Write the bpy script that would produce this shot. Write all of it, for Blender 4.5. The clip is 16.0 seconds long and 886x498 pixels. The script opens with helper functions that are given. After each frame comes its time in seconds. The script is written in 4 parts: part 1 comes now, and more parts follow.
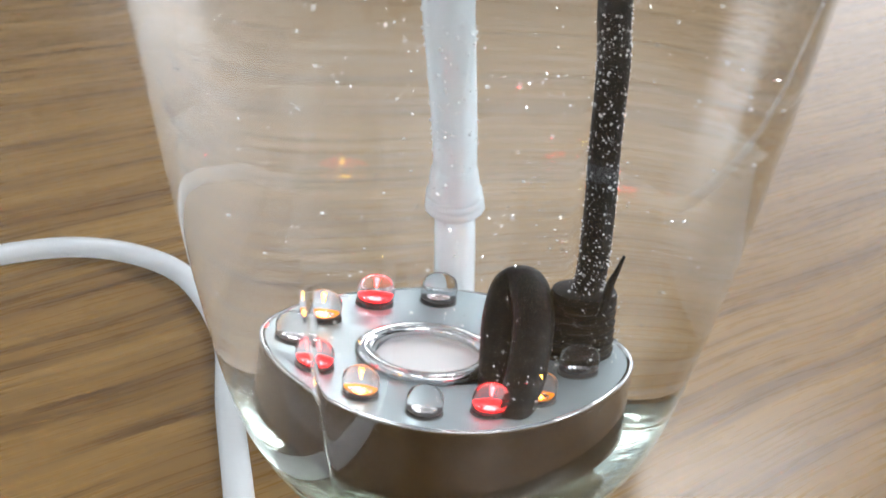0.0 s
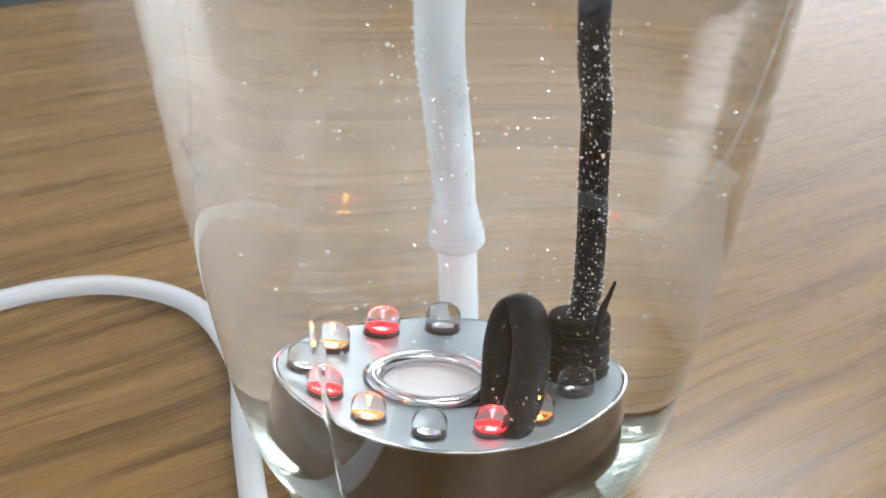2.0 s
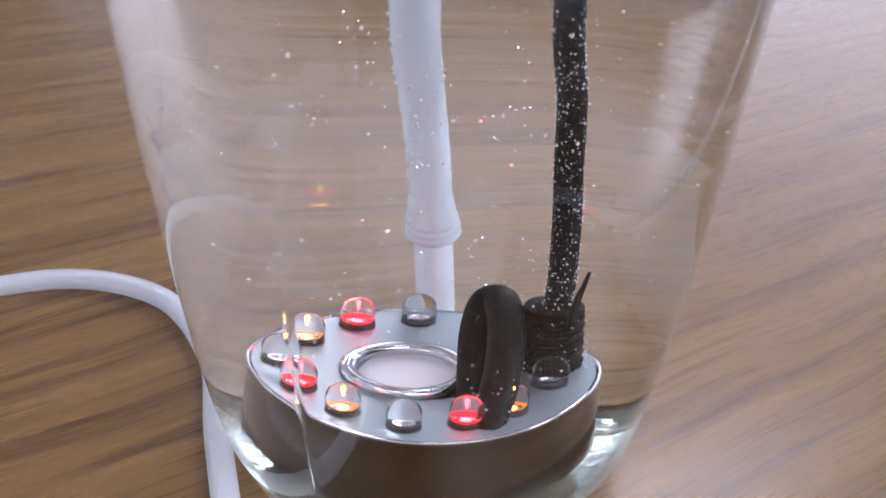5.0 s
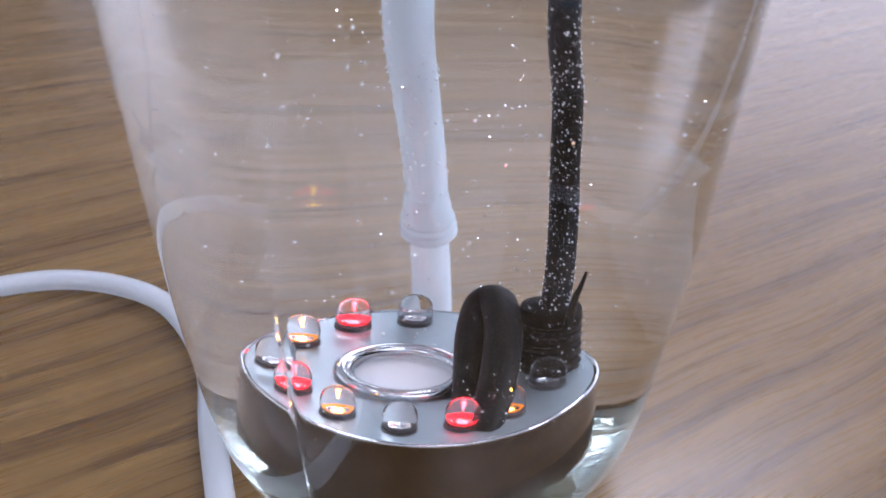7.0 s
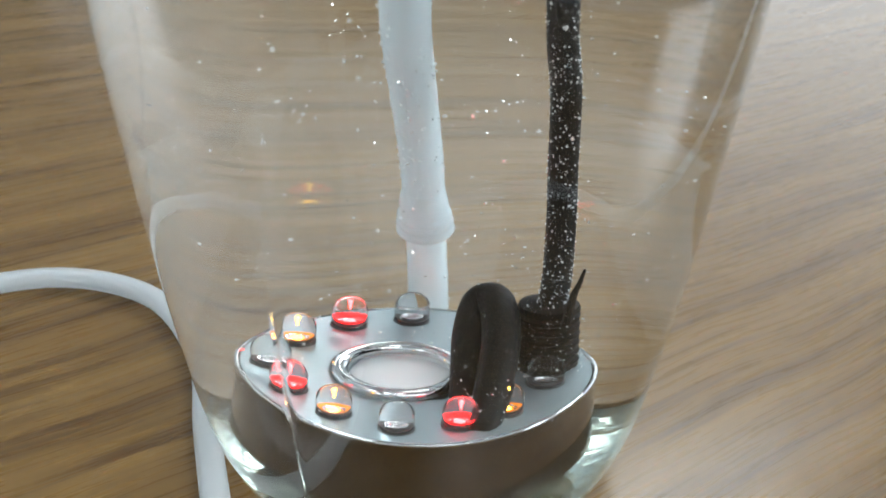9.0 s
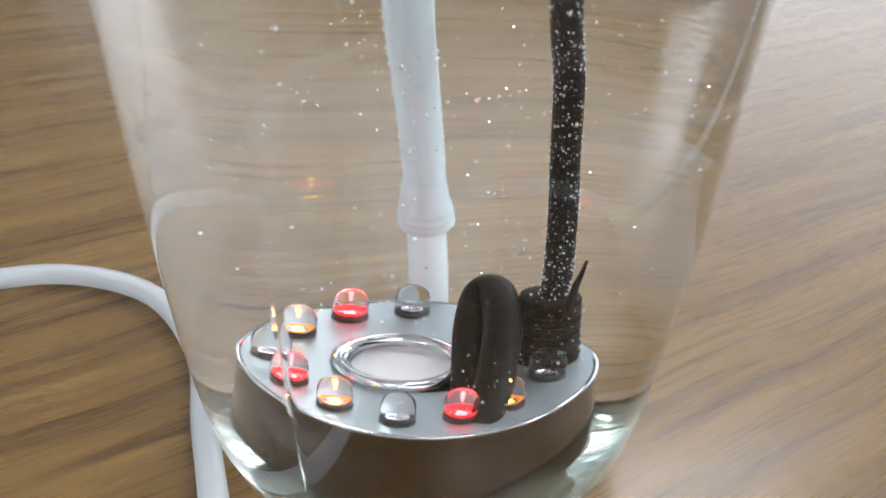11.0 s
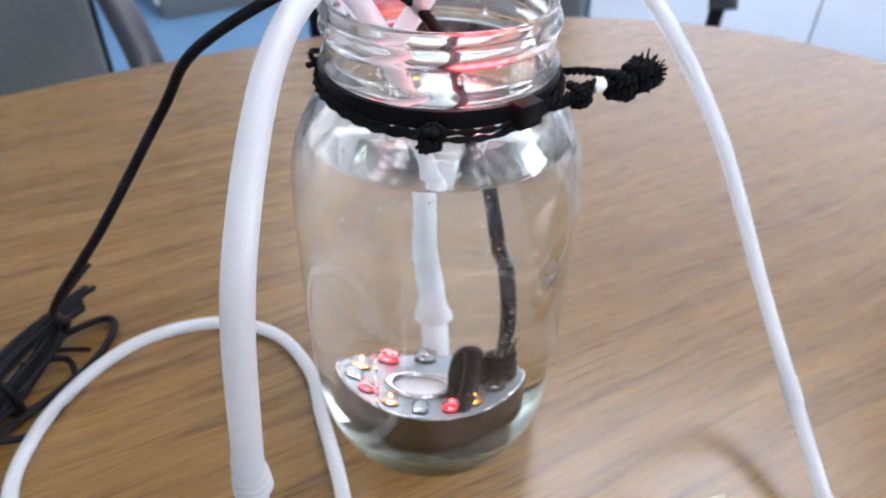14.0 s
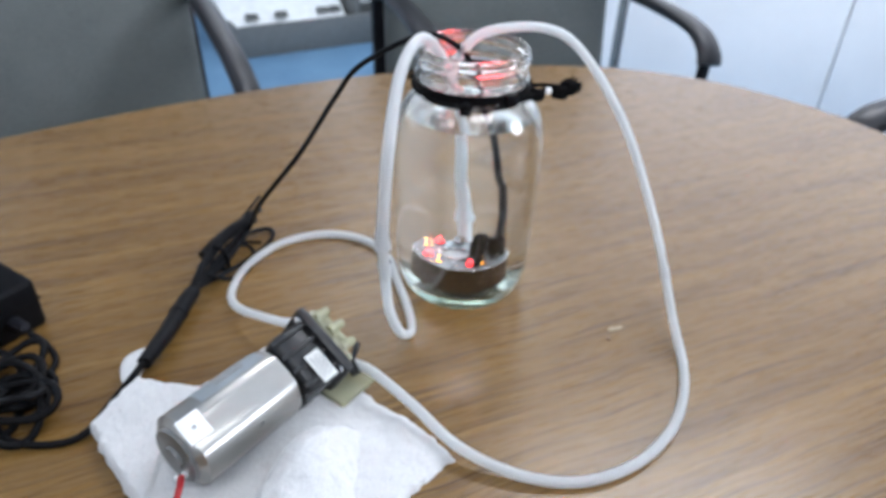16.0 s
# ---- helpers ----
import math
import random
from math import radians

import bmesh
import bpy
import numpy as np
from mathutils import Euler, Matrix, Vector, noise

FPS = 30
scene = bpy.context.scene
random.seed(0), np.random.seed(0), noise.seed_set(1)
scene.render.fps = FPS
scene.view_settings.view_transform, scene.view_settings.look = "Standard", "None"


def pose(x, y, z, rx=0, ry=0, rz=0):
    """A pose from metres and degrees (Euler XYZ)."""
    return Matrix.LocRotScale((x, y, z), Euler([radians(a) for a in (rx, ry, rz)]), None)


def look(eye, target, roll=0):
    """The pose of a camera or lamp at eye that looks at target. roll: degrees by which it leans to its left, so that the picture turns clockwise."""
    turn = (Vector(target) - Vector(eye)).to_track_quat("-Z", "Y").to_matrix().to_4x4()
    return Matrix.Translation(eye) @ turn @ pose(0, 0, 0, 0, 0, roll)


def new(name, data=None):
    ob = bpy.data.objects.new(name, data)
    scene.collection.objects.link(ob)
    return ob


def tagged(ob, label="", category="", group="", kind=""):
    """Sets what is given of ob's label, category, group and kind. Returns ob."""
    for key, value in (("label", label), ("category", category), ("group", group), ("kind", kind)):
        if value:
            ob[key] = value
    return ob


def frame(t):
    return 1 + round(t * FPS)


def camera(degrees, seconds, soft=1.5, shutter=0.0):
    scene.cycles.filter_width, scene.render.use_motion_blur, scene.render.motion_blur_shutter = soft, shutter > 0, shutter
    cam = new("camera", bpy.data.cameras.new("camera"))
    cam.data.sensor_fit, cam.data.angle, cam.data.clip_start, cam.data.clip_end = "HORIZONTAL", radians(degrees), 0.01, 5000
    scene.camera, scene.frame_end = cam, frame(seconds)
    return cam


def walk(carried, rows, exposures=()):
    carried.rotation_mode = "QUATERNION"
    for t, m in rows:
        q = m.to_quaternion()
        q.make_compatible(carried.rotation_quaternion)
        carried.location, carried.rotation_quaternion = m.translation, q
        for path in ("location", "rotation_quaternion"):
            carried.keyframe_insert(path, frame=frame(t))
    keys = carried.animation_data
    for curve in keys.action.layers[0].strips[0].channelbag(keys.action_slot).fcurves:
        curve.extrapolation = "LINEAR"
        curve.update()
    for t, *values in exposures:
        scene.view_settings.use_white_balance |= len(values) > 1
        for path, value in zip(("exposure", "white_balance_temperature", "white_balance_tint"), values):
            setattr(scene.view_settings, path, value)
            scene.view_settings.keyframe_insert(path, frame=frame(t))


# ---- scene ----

# ------------------------------------------------------------------ camera
cam = camera(64.8, 16.0, soft=1.6)
# focus stays close, on the near side of the jar; the lens is small
cam.data.dof.use_dof = True
cam.data.dof.focus_distance, cam.data.dof.aperture_fstop = 0.142, 23.0
PATH = [
    (0, -0.0047, -0.1099, 0.1225, 53.36, -2.11, 0.59),
    (0.5, -0.0055, -0.1109, 0.1245, 53.73, -1.53, 0.56),
    (1, -0.0047, -0.1146, 0.1279, 55.12, -0.93, 0.51),
    (1.5, -0.0044, -0.1158, 0.128, 55.33, -0.73, 0.56),
    (2, -0.0029, -0.1158, 0.1287, 55.3, -0.41, 0.33),
    (2.5, -0.0043, -0.1157, 0.1272, 54.99, -1.25, 0.09),
    (3, -0.0069, -0.1173, 0.1277, 54.41, -1.67, 0.37),
    (3.5, -0.0025, -0.1164, 0.1291, 55.3, -1.55, -0.98),
    (4, -0.0028, -0.1165, 0.1279, 55.39, -1.69, -0.96),
    (6.5, -0.0018, -0.1151, 0.1264, 55.35, -1.46, -1.32),
    (7, -0.0018, -0.1148, 0.1267, 55.09, -1.45, -1.34),
    (7.5, -0.0024, -0.114, 0.1255, 54.97, -1.65, -1.49),
    (8, -0.0027, -0.1135, 0.1243, 54.9, -1.87, -1.52),
    (8.5, -0.0025, -0.1137, 0.1252, 54.8, -1.75, -1.54),
    (9, -0.002, -0.1137, 0.1259, 54.89, -1.62, -1.63),
    (11.5, -0.0027, -0.1142, 0.1225, 55.51, -1.84, -1.69),
    (12, -0.0011, -0.1131, 0.1284, 53.42, -1.36, -1.71),
    (12.5, 0, -0.1266, 0.152, 55.26, -1.55, -1.57),
    (13, -0.005, -0.1445, 0.1933, 54.34, -0.66, -1.33),
    (13.5, -0.0075, -0.1681, 0.2121, 54.09, -0.83, -0.47),
    (14, -0.0044, -0.2055, 0.2381, 52.97, -1.27, -1.02),
    (14.5, -0.0067, -0.2672, 0.2679, 53.63, -2.65, 1.96),
    (15, -0.0061, -0.324, 0.2913, 54.99, -2.66, 3.35),
    (15.5, -0.0042, -0.3836, 0.3023, 56.34, -2.85, 2.85),
    (16, -0.0015, -0.4273, 0.306, 56.63, -2, 2.98),
]
walk(cam, [(row[0], pose(*row[1:])) for row in PATH], exposures=[(0, 0.10, 6100, 8), (2.0, 0.13, 6100, 8), (2.4, 0.12, 5750, 24), (3.0, -0.16, 5720, 24), (4.2, -0.26, 5720, 24), (6.6, -0.26, 5660, 24), (6.9, -0.25, 5450, 22), (7.6, -0.25, 5430, 21), (8.1, -0.24, 5880, 1), (9.0, -0.22, 5880, 1),
                                                                     (11.5, -0.03, 6020, 9), (12.5, 0.04, 6000, 12), (13.0, -0.03, 6060, 15), (14.5, 0.10, 5800, 13), (15.2, 0.09, 5830, 11), (16.0, -0.11, 5880, 10)])

# ------------------------------------------------------------------ world and lamps
world = bpy.data.worlds.new("world")
scene.world = world
world.use_nodes = True
wn = world.node_tree.nodes
sky = wn.new("ShaderNodeTexSky")
sky.sky_type, sky.sun_disc = "NISHITA", False
sky.sun_elevation, sky.sun_rotation = radians(40), radians(-70)
world.node_tree.links.new(sky.outputs[0], wn["Background"].inputs[0])
wn["Background"].inputs[1].default_value = 0.1


def area_lamp(name, m, sx, sy, watts, colour):
    data = bpy.data.lights.new(name, "AREA")
    data.shape, data.size, data.size_y, data.energy, data.color = "RECTANGLE", sx, sy, watts, colour
    ob = new(name, data)
    ob.matrix_world = m
    return ob


# daylight through the windows in the north-east and west walls, and the ceiling panels
area_lamp("window_daylight", look((1.50, 2.22, 0.985), (1.50, 0, 0.985)), 1.9, 1.58, 19, (0.94, 0.94, 1.0))
area_lamp("side_window_daylight", look((-2.58, 1.5, 0.75), (0, 1.5, 0.75)), 3.0, 1.3, 13, (0.95, 0.97, 1.0))
# added fill from behind the jar; its north window is never in view
area_lamp("north_fill_light", look((-0.35, 3.82, 0.90), (-0.35, 0, 0.90)), 1.3, 1.5, 8, (0.95, 0.97, 1.0))
area_lamp("east_window_daylight", look((2.58, -0.25, 0.92), (0, -0.25, 0.92)), 0.80, 0.60, 46, (0.95, 0.97, 1.0))
PANELS = [(0.80, 1.15, 22, 0), (0.60, -1.0, 10, 0), (-1.5, -1.6, 9, 0), (-0.16, 2.30, 4.0, 0), (-0.16, 3.30, 4.5, 0)]
for px_, py_, watts, along in PANELS:
    area_lamp("panel_light", pose(px_, py_, 1.84, 0, 0, 90 * along), 1.1, 0.5, watts, (1.0, 0.98, 0.96))


# ------------------------------------------------------------------ materials
def material(name):
    m = bpy.data.materials.new(name)
    m.use_nodes = True
    t = m.node_tree
    return m, t.nodes, t.links, t.nodes["Principled BSDF"]


def texcoord(n, l, scale=(1, 1, 1), rz=0.0, kind="Object"):
    tc, mp = n.new("ShaderNodeTexCoord"), n.new("ShaderNodeMapping")
    l.new(tc.outputs[kind], mp.inputs[0])
    mp.inputs["Scale"].default_value = scale
    mp.inputs["Rotation"].default_value = (0, 0, rz)
    return mp.outputs[0]


def noise_tex(n, l, vec, scale, detail=4.0, rough=0.55, distort=0.0):
    t = n.new("ShaderNodeTexNoise")
    t.inputs["Scale"].default_value, t.inputs["Detail"].default_value = scale, detail
    t.inputs["Roughness"].default_value, t.inputs["Distortion"].default_value = rough, distort
    l.new(vec, t.inputs["Vector"])
    return t.outputs["Fac"]


def ramp(n, l, fac, stops):
    r = n.new("ShaderNodeValToRGB")
    el = r.color_ramp.elements
    while len(el) < len(stops):
        el.new(0.5)
    for e, (p, c) in zip(el, stops):
        e.position, e.color = p, (*c, 1)
    l.new(fac, r.inputs[0])
    return r.outputs[0]


def bump(n, l, height, bsdf, strength, dist):
    b = n.new("ShaderNodeBump")
    b.inputs["Strength"].default_value, b.inputs["Distance"].default_value = strength, dist
    l.new(height, b.inputs["Height"])
    l.new(b.outputs[0], bsdf.inputs["Normal"])
    return b


def mixc(n, l, fac, a, b, mode="MIX"):
    m = n.new("ShaderNodeMix")
    m.data_type, m.blend_type = "RGBA", mode
    for sock, v in ((m.inputs[0], fac), (m.inputs[6], a), (m.inputs[7], b)):
        if isinstance(v, (int, float)):
            sock.default_value = v
        elif isinstance(v, tuple):
            sock.default_value = (*v, 1)
        else:
            l.new(v, sock)
    return m.outputs[2]


def simple(name, colour, rough, metal=0.0, spec=0.5, vary=0.12, scale=60.0, bumpy=0.0, dist=0.0005):
    m, n, l, b = material(name)
    v = texcoord(n, l)
    f = noise_tex(n, l, v, scale, 5)
    lo, hi = tuple(c * (1 - vary) for c in colour), tuple(min(1, c * (1 + vary)) for c in colour)
    l.new(ramp(n, l, f, [(0.3, lo), (0.7, hi)]), b.inputs["Base Color"])
    f2 = noise_tex(n, l, v, scale * 0.23, 3)
    mr = n.new("ShaderNodeMapRange")
    mr.inputs[3].default_value, mr.inputs[4].default_value = rough * 0.8, min(1, rough * 1.2)
    l.new(f2, mr.inputs[0])
    l.new(mr.outputs[0], b.inputs["Roughness"])
    b.inputs["Metallic"].default_value, b.inputs["Specular IOR Level"].default_value = metal, spec
    if bumpy:
        bump(n, l, noise_tex(n, l, v, scale * 3, 4), b, bumpy, dist)
    return m


def glass(name, ior, colour=(1, 1, 1), rough=0.0):
    m = bpy.data.materials.new(name)
    m.use_nodes = True
    n, l = m.node_tree.nodes, m.node_tree.links
    n.remove(n["Principled BSDF"])
    g = n.new("ShaderNodeBsdfGlass")
    g.inputs["IOR"].default_value, g.inputs["Roughness"].default_value = ior, rough
    g.inputs["Color"].default_value = (*colour, 1)
    l.new(g.outputs[0], n["Material Output"].inputs[0])
    return m


def glow(name, colour, strength):
    m, n, l, b = material(name)
    b.inputs["Base Color"].default_value = (*colour, 1)
    b.inputs["Emission Color"].default_value = (*colour, 1)
    b.inputs["Emission Strength"].default_value = strength
    return m


def wood_veneer():
    m, n, l, b = material("wood_veneer")
    turn = radians(-27)
    warp = noise_tex(n, l, texcoord(n, l, (2.2, 2.2, 1), turn), 3.0, 2)
    # long figure: broad bands, fine pores
    base = n.new("ShaderNodeVectorMath")
    base.operation = "ADD"
    l.new(texcoord(n, l, (1, 1, 1), turn), base.inputs[0])
    wv = n.new("ShaderNodeCombineXYZ")
    mw = n.new("ShaderNodeMath")
    mw.operation, mw.inputs[1].default_value = "MULTIPLY", 0.016
    l.new(warp, mw.inputs[0])
    l.new(mw.outputs[0], wv.inputs[1])
    l.new(wv.outputs[0], base.inputs[1])

    def stretched(sx, sy):
        s = n.new("ShaderNodeVectorMath")
        s.operation = "MULTIPLY"
        l.new(base.outputs[0], s.inputs[0])
        s.inputs[1].default_value = (sx, sy, 1)
        return s.outputs[0]
    broad = noise_tex(n, l, stretched(3.0, 70), 1.0, 4, 0.55, 0.05)
    mid = noise_tex(n, l, stretched(9.0, 300), 1.0, 5, 0.62, 0.05)
    streak = noise_tex(n, l, stretched(6.0, 210), 1.0, 3, 0.5, 0.1)
    fine = noise_tex(n, l, stretched(40.0, 1000), 1.0, 3, 0.6)
    c1 = ramp(n, l, broad, [(0.28, (0.138, 0.072, 0.018)), (0.5, (0.190, 0.107, 0.029)), (0.74, (0.236, 0.139, 0.044))])
    c2 = mixc(n, l, 0.66, c1, ramp(n, l, mid, [(0.36, (0.42, 0.35, 0.28)), (0.46, (0.92, 0.90, 0.88)), (0.64, (1.14, 1.13, 1.12))]), "MULTIPLY")
    c3 = mixc(n, l, 0.50, c2, ramp(n, l, streak, [(0.34, (0.35, 0.28, 0.22)), (0.42, (0.98, 0.98, 0.98)), (0.7, (1.06, 1.06, 1.06))]), "MULTIPLY")
    c4 = mixc(n, l, 0.30, c3, ramp(n, l, fine, [(0.35, (0.6, 0.55, 0.5)), (0.6, (1.05, 1.05, 1.05))]), "MULTIPLY")
    l.new(c4, b.inputs["Base Color"])
    l.new(ramp(n, l, fine, [(0.3, (0.31, 0.31, 0.31)), (0.7, (0.25, 0.25, 0.25))]), b.inputs["Roughness"])
    b.inputs["Specular IOR Level"].default_value = 0.50
    bump(n, l, fine, b, 0.04, 0.0003)
    return m


def brushed(name, colour, rough, sx, sy, sz):
    m, n, l, b = material(name)
    v = texcoord(n, l, (sx, sy, sz))
    f = noise_tex(n, l, v, 1.0, 4)
    l.new(ramp(n, l, f, [(0.3, tuple(c * 0.86 for c in colour)), (0.7, colour)]), b.inputs["Base Color"])
    b.inputs["Metallic"].default_value = 1.0
    l.new(ramp(n, l, f, [(0.3, (rough * 1.3,) * 3), (0.7, (rough * 0.8,) * 3)]), b.inputs["Roughness"])
    return m


def silicone(name, lo, hi, clear, rough=0.22):
    m, n, l, b = material(name)
    v = texcoord(n, l)
    f = noise_tex(n, l, v, 90, 4)
    l.new(ramp(n, l, f, [(0.3, lo), (0.7, hi)]), b.inputs["Base Color"])
    b.inputs["Roughness"].default_value = rough
    b.inputs["Transmission Weight"].default_value = clear
    b.inputs["IOR"].default_value = 1.40
    bump(n, l, noise_tex(n, l, v, 400, 2), b, 0.05, 0.0002)
    return m


def terry(name, colour):
    m, n, l, b = material(name)
    v = texcoord(n, l)
    f = noise_tex(n, l, v, 900, 3)
    g = noise_tex(n, l, v, 35, 4)
    l.new(mixc(n, l, 0.5, ramp(n, l, g, [(0.3, tuple(c * 0.9 for c in colour)), (0.7, colour)]),
               ramp(n, l, f, [(0.35, tuple(c * 0.75 for c in colour)), (0.6, colour)])), b.inputs["Base Color"])
    b.inputs["Roughness"].default_value = 0.95
    b.inputs["Sheen Weight"].default_value = 0.3
    bump(n, l, f, b, 0.8, 0.0015)
    return m


def woven(name, dark, light, scale):
    m, n, l, b = material(name)
    v = texcoord(n, l)
    f = noise_tex(n, l, v, scale, 3)
    g = noise_tex(n, l, v, 6, 3)
    l.new(mixc(n, l, 0.35, ramp(n, l, f, [(0.35, dark), (0.65, light)]), ramp(n, l, g, [(0.3, dark), (0.7, light)])), b.inputs["Base Color"])
    b.inputs["Roughness"].default_value = 0.92
    bump(n, l, f, b, 0.6, 0.002)
    return m


WOOD = wood_veneer()
WOOD_EDGE = simple("wood_edge_band", (0.16, 0.075, 0.03), 0.35, vary=0.25, scale=40)
GLASS_AIR = glass("clear_jar_glass", 1.5, (0.985, 0.995, 0.99))
GLASS_BASE = glass("stippled_base_glass", 1.5, (0.76, 0.88, 0.80), 0.08)
gb_n, gb_l = GLASS_BASE.node_tree.nodes, GLASS_BASE.node_tree.links
gb_b = gb_n.new("ShaderNodeBump")
gb_b.inputs["Strength"].default_value, gb_b.inputs["Distance"].default_value = 0.16, 0.0012
gb_l.new(noise_tex(gb_n, gb_l, texcoord(gb_n, gb_l), 260, 3), gb_b.inputs["Height"])
gb_l.new(gb_b.outputs[0], gb_n["Glass BSDF"].inputs["Normal"])
WATER_SIDE = glass("water_against_glass", 1.333 / 1.5, (1, 1, 1))
ws_n, ws_l = WATER_SIDE.node_tree.nodes, WATER_SIDE.node_tree.links
ws_mix, ws_df = ws_n.new("ShaderNodeMixShader"), ws_n.new("ShaderNodeBsdfDiffuse")
ws_df.inputs[0].default_value = (0.90, 0.86, 0.80, 1)
# a faint white haze mixed in to brighten the water, thicker in upright streaks
ws_f = noise_tex(ws_n, ws_l, texcoord(ws_n, ws_l, (60, 60, 9)), 1.0, 4)
ws_r = ws_n.new("ShaderNodeMapRange")
ws_r.inputs[3].default_value, ws_r.inputs[4].default_value = 0.0, 0.010
ws_l.new(ws_f, ws_r.inputs[0])
# ... and thicker in the last centimetres under the water line
ws_z, ws_h, ws_m, ws_a = ws_n.new("ShaderNodeSeparateXYZ"), ws_n.new("ShaderNodeMapRange"), ws_n.new("ShaderNodeMath"), ws_n.new("ShaderNodeMath")
ws_l.new(texcoord(ws_n, ws_l), ws_z.inputs[0])
ws_h.inputs[1].default_value, ws_h.inputs[2].default_value, ws_h.inputs[4].default_value = 0.092, 0.130, 0.05
ws_l.new(ws_z.outputs[2], ws_h.inputs[0])
ws_m.operation, ws_a.operation = "MULTIPLY", "ADD"
ws_l.new(ws_h.outputs[0], ws_m.inputs[0])
ws_l.new(ws_f, ws_m.inputs[1])
ws_l.new(ws_m.outputs[0], ws_a.inputs[0])
ws_l.new(ws_r.outputs[0], ws_a.inputs[1])
# ... and painted milky towards the pump, standing in for light refracted by the jar
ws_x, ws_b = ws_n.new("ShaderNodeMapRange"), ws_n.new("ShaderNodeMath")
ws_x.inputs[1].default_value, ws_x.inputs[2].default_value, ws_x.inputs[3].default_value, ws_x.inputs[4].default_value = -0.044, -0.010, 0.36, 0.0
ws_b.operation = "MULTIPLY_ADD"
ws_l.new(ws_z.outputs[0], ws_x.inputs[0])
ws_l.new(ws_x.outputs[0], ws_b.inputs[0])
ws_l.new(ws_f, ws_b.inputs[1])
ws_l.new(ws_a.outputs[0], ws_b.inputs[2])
ws_l.new(ws_b.outputs[0], ws_mix.inputs[0])
ws_l.new(ws_n["Glass BSDF"].outputs[0], ws_mix.inputs[1])
ws_l.new(ws_df.outputs[0], ws_mix.inputs[2])
ws_l.new(ws_mix.outputs[0], ws_n["Material Output"].inputs[0])
# misted glass: fine condensation in patches
MISTED = glass("misted_jar_glass", 1.5, (0.985, 0.995, 0.99))
mg_n, mg_l = MISTED.node_tree.nodes, MISTED.node_tree.links
mg_mix, mg_df, mg_r = mg_n.new("ShaderNodeMixShader"), mg_n.new("ShaderNodeBsdfDiffuse"), mg_n.new("ShaderNodeMapRange")
mg_df.inputs[0].default_value = (0.88, 0.88, 0.88, 1)
mg_f = noise_tex(mg_n, mg_l, texcoord(mg_n, mg_l), 130, 4)
mg_r.inputs[1].default_value, mg_r.inputs[2].default_value = 0.35, 0.72
mg_r.inputs[3].default_value, mg_r.inputs[4].default_value = 0.008, 0.10
mg_l.new(mg_f, mg_r.inputs[0])
mg_l.new(mg_r.outputs[0], mg_mix.inputs[0])
mg_l.new(mg_n["Glass BSDF"].outputs[0], mg_mix.inputs[1])
mg_l.new(mg_df.outputs[0], mg_mix.inputs[2])
mg_l.new(mg_mix.outputs[0], mg_n["Material Output"].inputs[0])
WATER_TOP = glass("water_surface", 1.333, (1, 1, 1))
BUBBLE = glass("air_bubble", 0.75, (1, 1, 1))
EPOXY = glass("clear_epoxy", 1.16, (1, 1, 1))
EPOXY_RED = glass("red_lit_epoxy", 1.16, (1, 1, 1))
EPOXY_AMBER = glass("amber_lit_epoxy", 1.16, (1, 1, 1))
for ep, share in ((EPOXY, 0.02), (EPOXY_RED, 0.04), (EPOXY_AMBER, 0.03)):
    en, el_ = ep.node_tree.nodes, ep.node_tree.links
    e_mix, e_tr = en.new("ShaderNodeMixShader"), en.new("ShaderNodeBsdfTranslucent")
    e_tr.inputs[0].default_value = (0.9, 0.9, 0.9, 1)
    e_mix.inputs[0].default_value = share
    el_.new(en["Glass BSDF"].outputs[0], e_mix.inputs[1])
    el_.new(e_tr.outputs[0], e_mix.inputs[2])
    el_.new(e_mix.outputs[0], en["Material Output"].inputs[0])
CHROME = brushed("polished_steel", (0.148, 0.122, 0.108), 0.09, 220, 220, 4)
PLATE = simple("polished_plate", (0.265, 0.312, 0.33), 0.36, metal=0.72, vary=0.05, scale=160)
RING = brushed("chrome_ring", (0.66, 0.66, 0.66), 0.06, 200, 200, 200)
CERAMIC = simple("white_ceramic", (0.66, 0.67, 0.68), 0.35, vary=0.03, scale=300)
SOCKET = simple("dark_socket", (0.02, 0.02, 0.022), 0.5)
SILICONE = silicone("translucent_silicone", (0.89, 0.90, 0.905), (0.93, 0.94, 0.945), 0.68, 0.38)
WET_SILICONE = silicone("submerged_silicone", (0.82, 0.89, 0.92), (0.88, 0.93, 0.95), 0.06)
THIN_SILICONE = silicone("clear_thin_silicone", (0.94, 0.945, 0.945), (0.975, 0.98, 0.98), 0.74, 0.30)
for soft, share in ((WET_SILICONE, 0.42), (THIN_SILICONE, 0.50)):
    wt_n, wt_l = soft.node_tree.nodes, soft.node_tree.links
    wt_mix, wt_tr = wt_n.new("ShaderNodeMixShader"), wt_n.new("ShaderNodeBsdfTranslucent")
    wt_tr.inputs[0].default_value, wt_mix.inputs[0].default_value = (0.93, 0.96, 0.97, 1), share
    wt_l.new(wt_n["Principled BSDF"].outputs[0], wt_mix.inputs[1])
    wt_l.new(wt_tr.outputs[0], wt_mix.inputs[2])
    wt_l.new(wt_mix.outputs[0], wt_n["Material Output"].inputs[0])
BORE = silicone("silicone_bore", (0.92, 0.925, 0.935), (0.96, 0.965, 0.975), 0.80, 0.42)
RUBBER = simple("black_rubber", (0.006, 0.006, 0.007), 0.5, spec=0.09, vary=0.4, scale=120, bumpy=0.2)
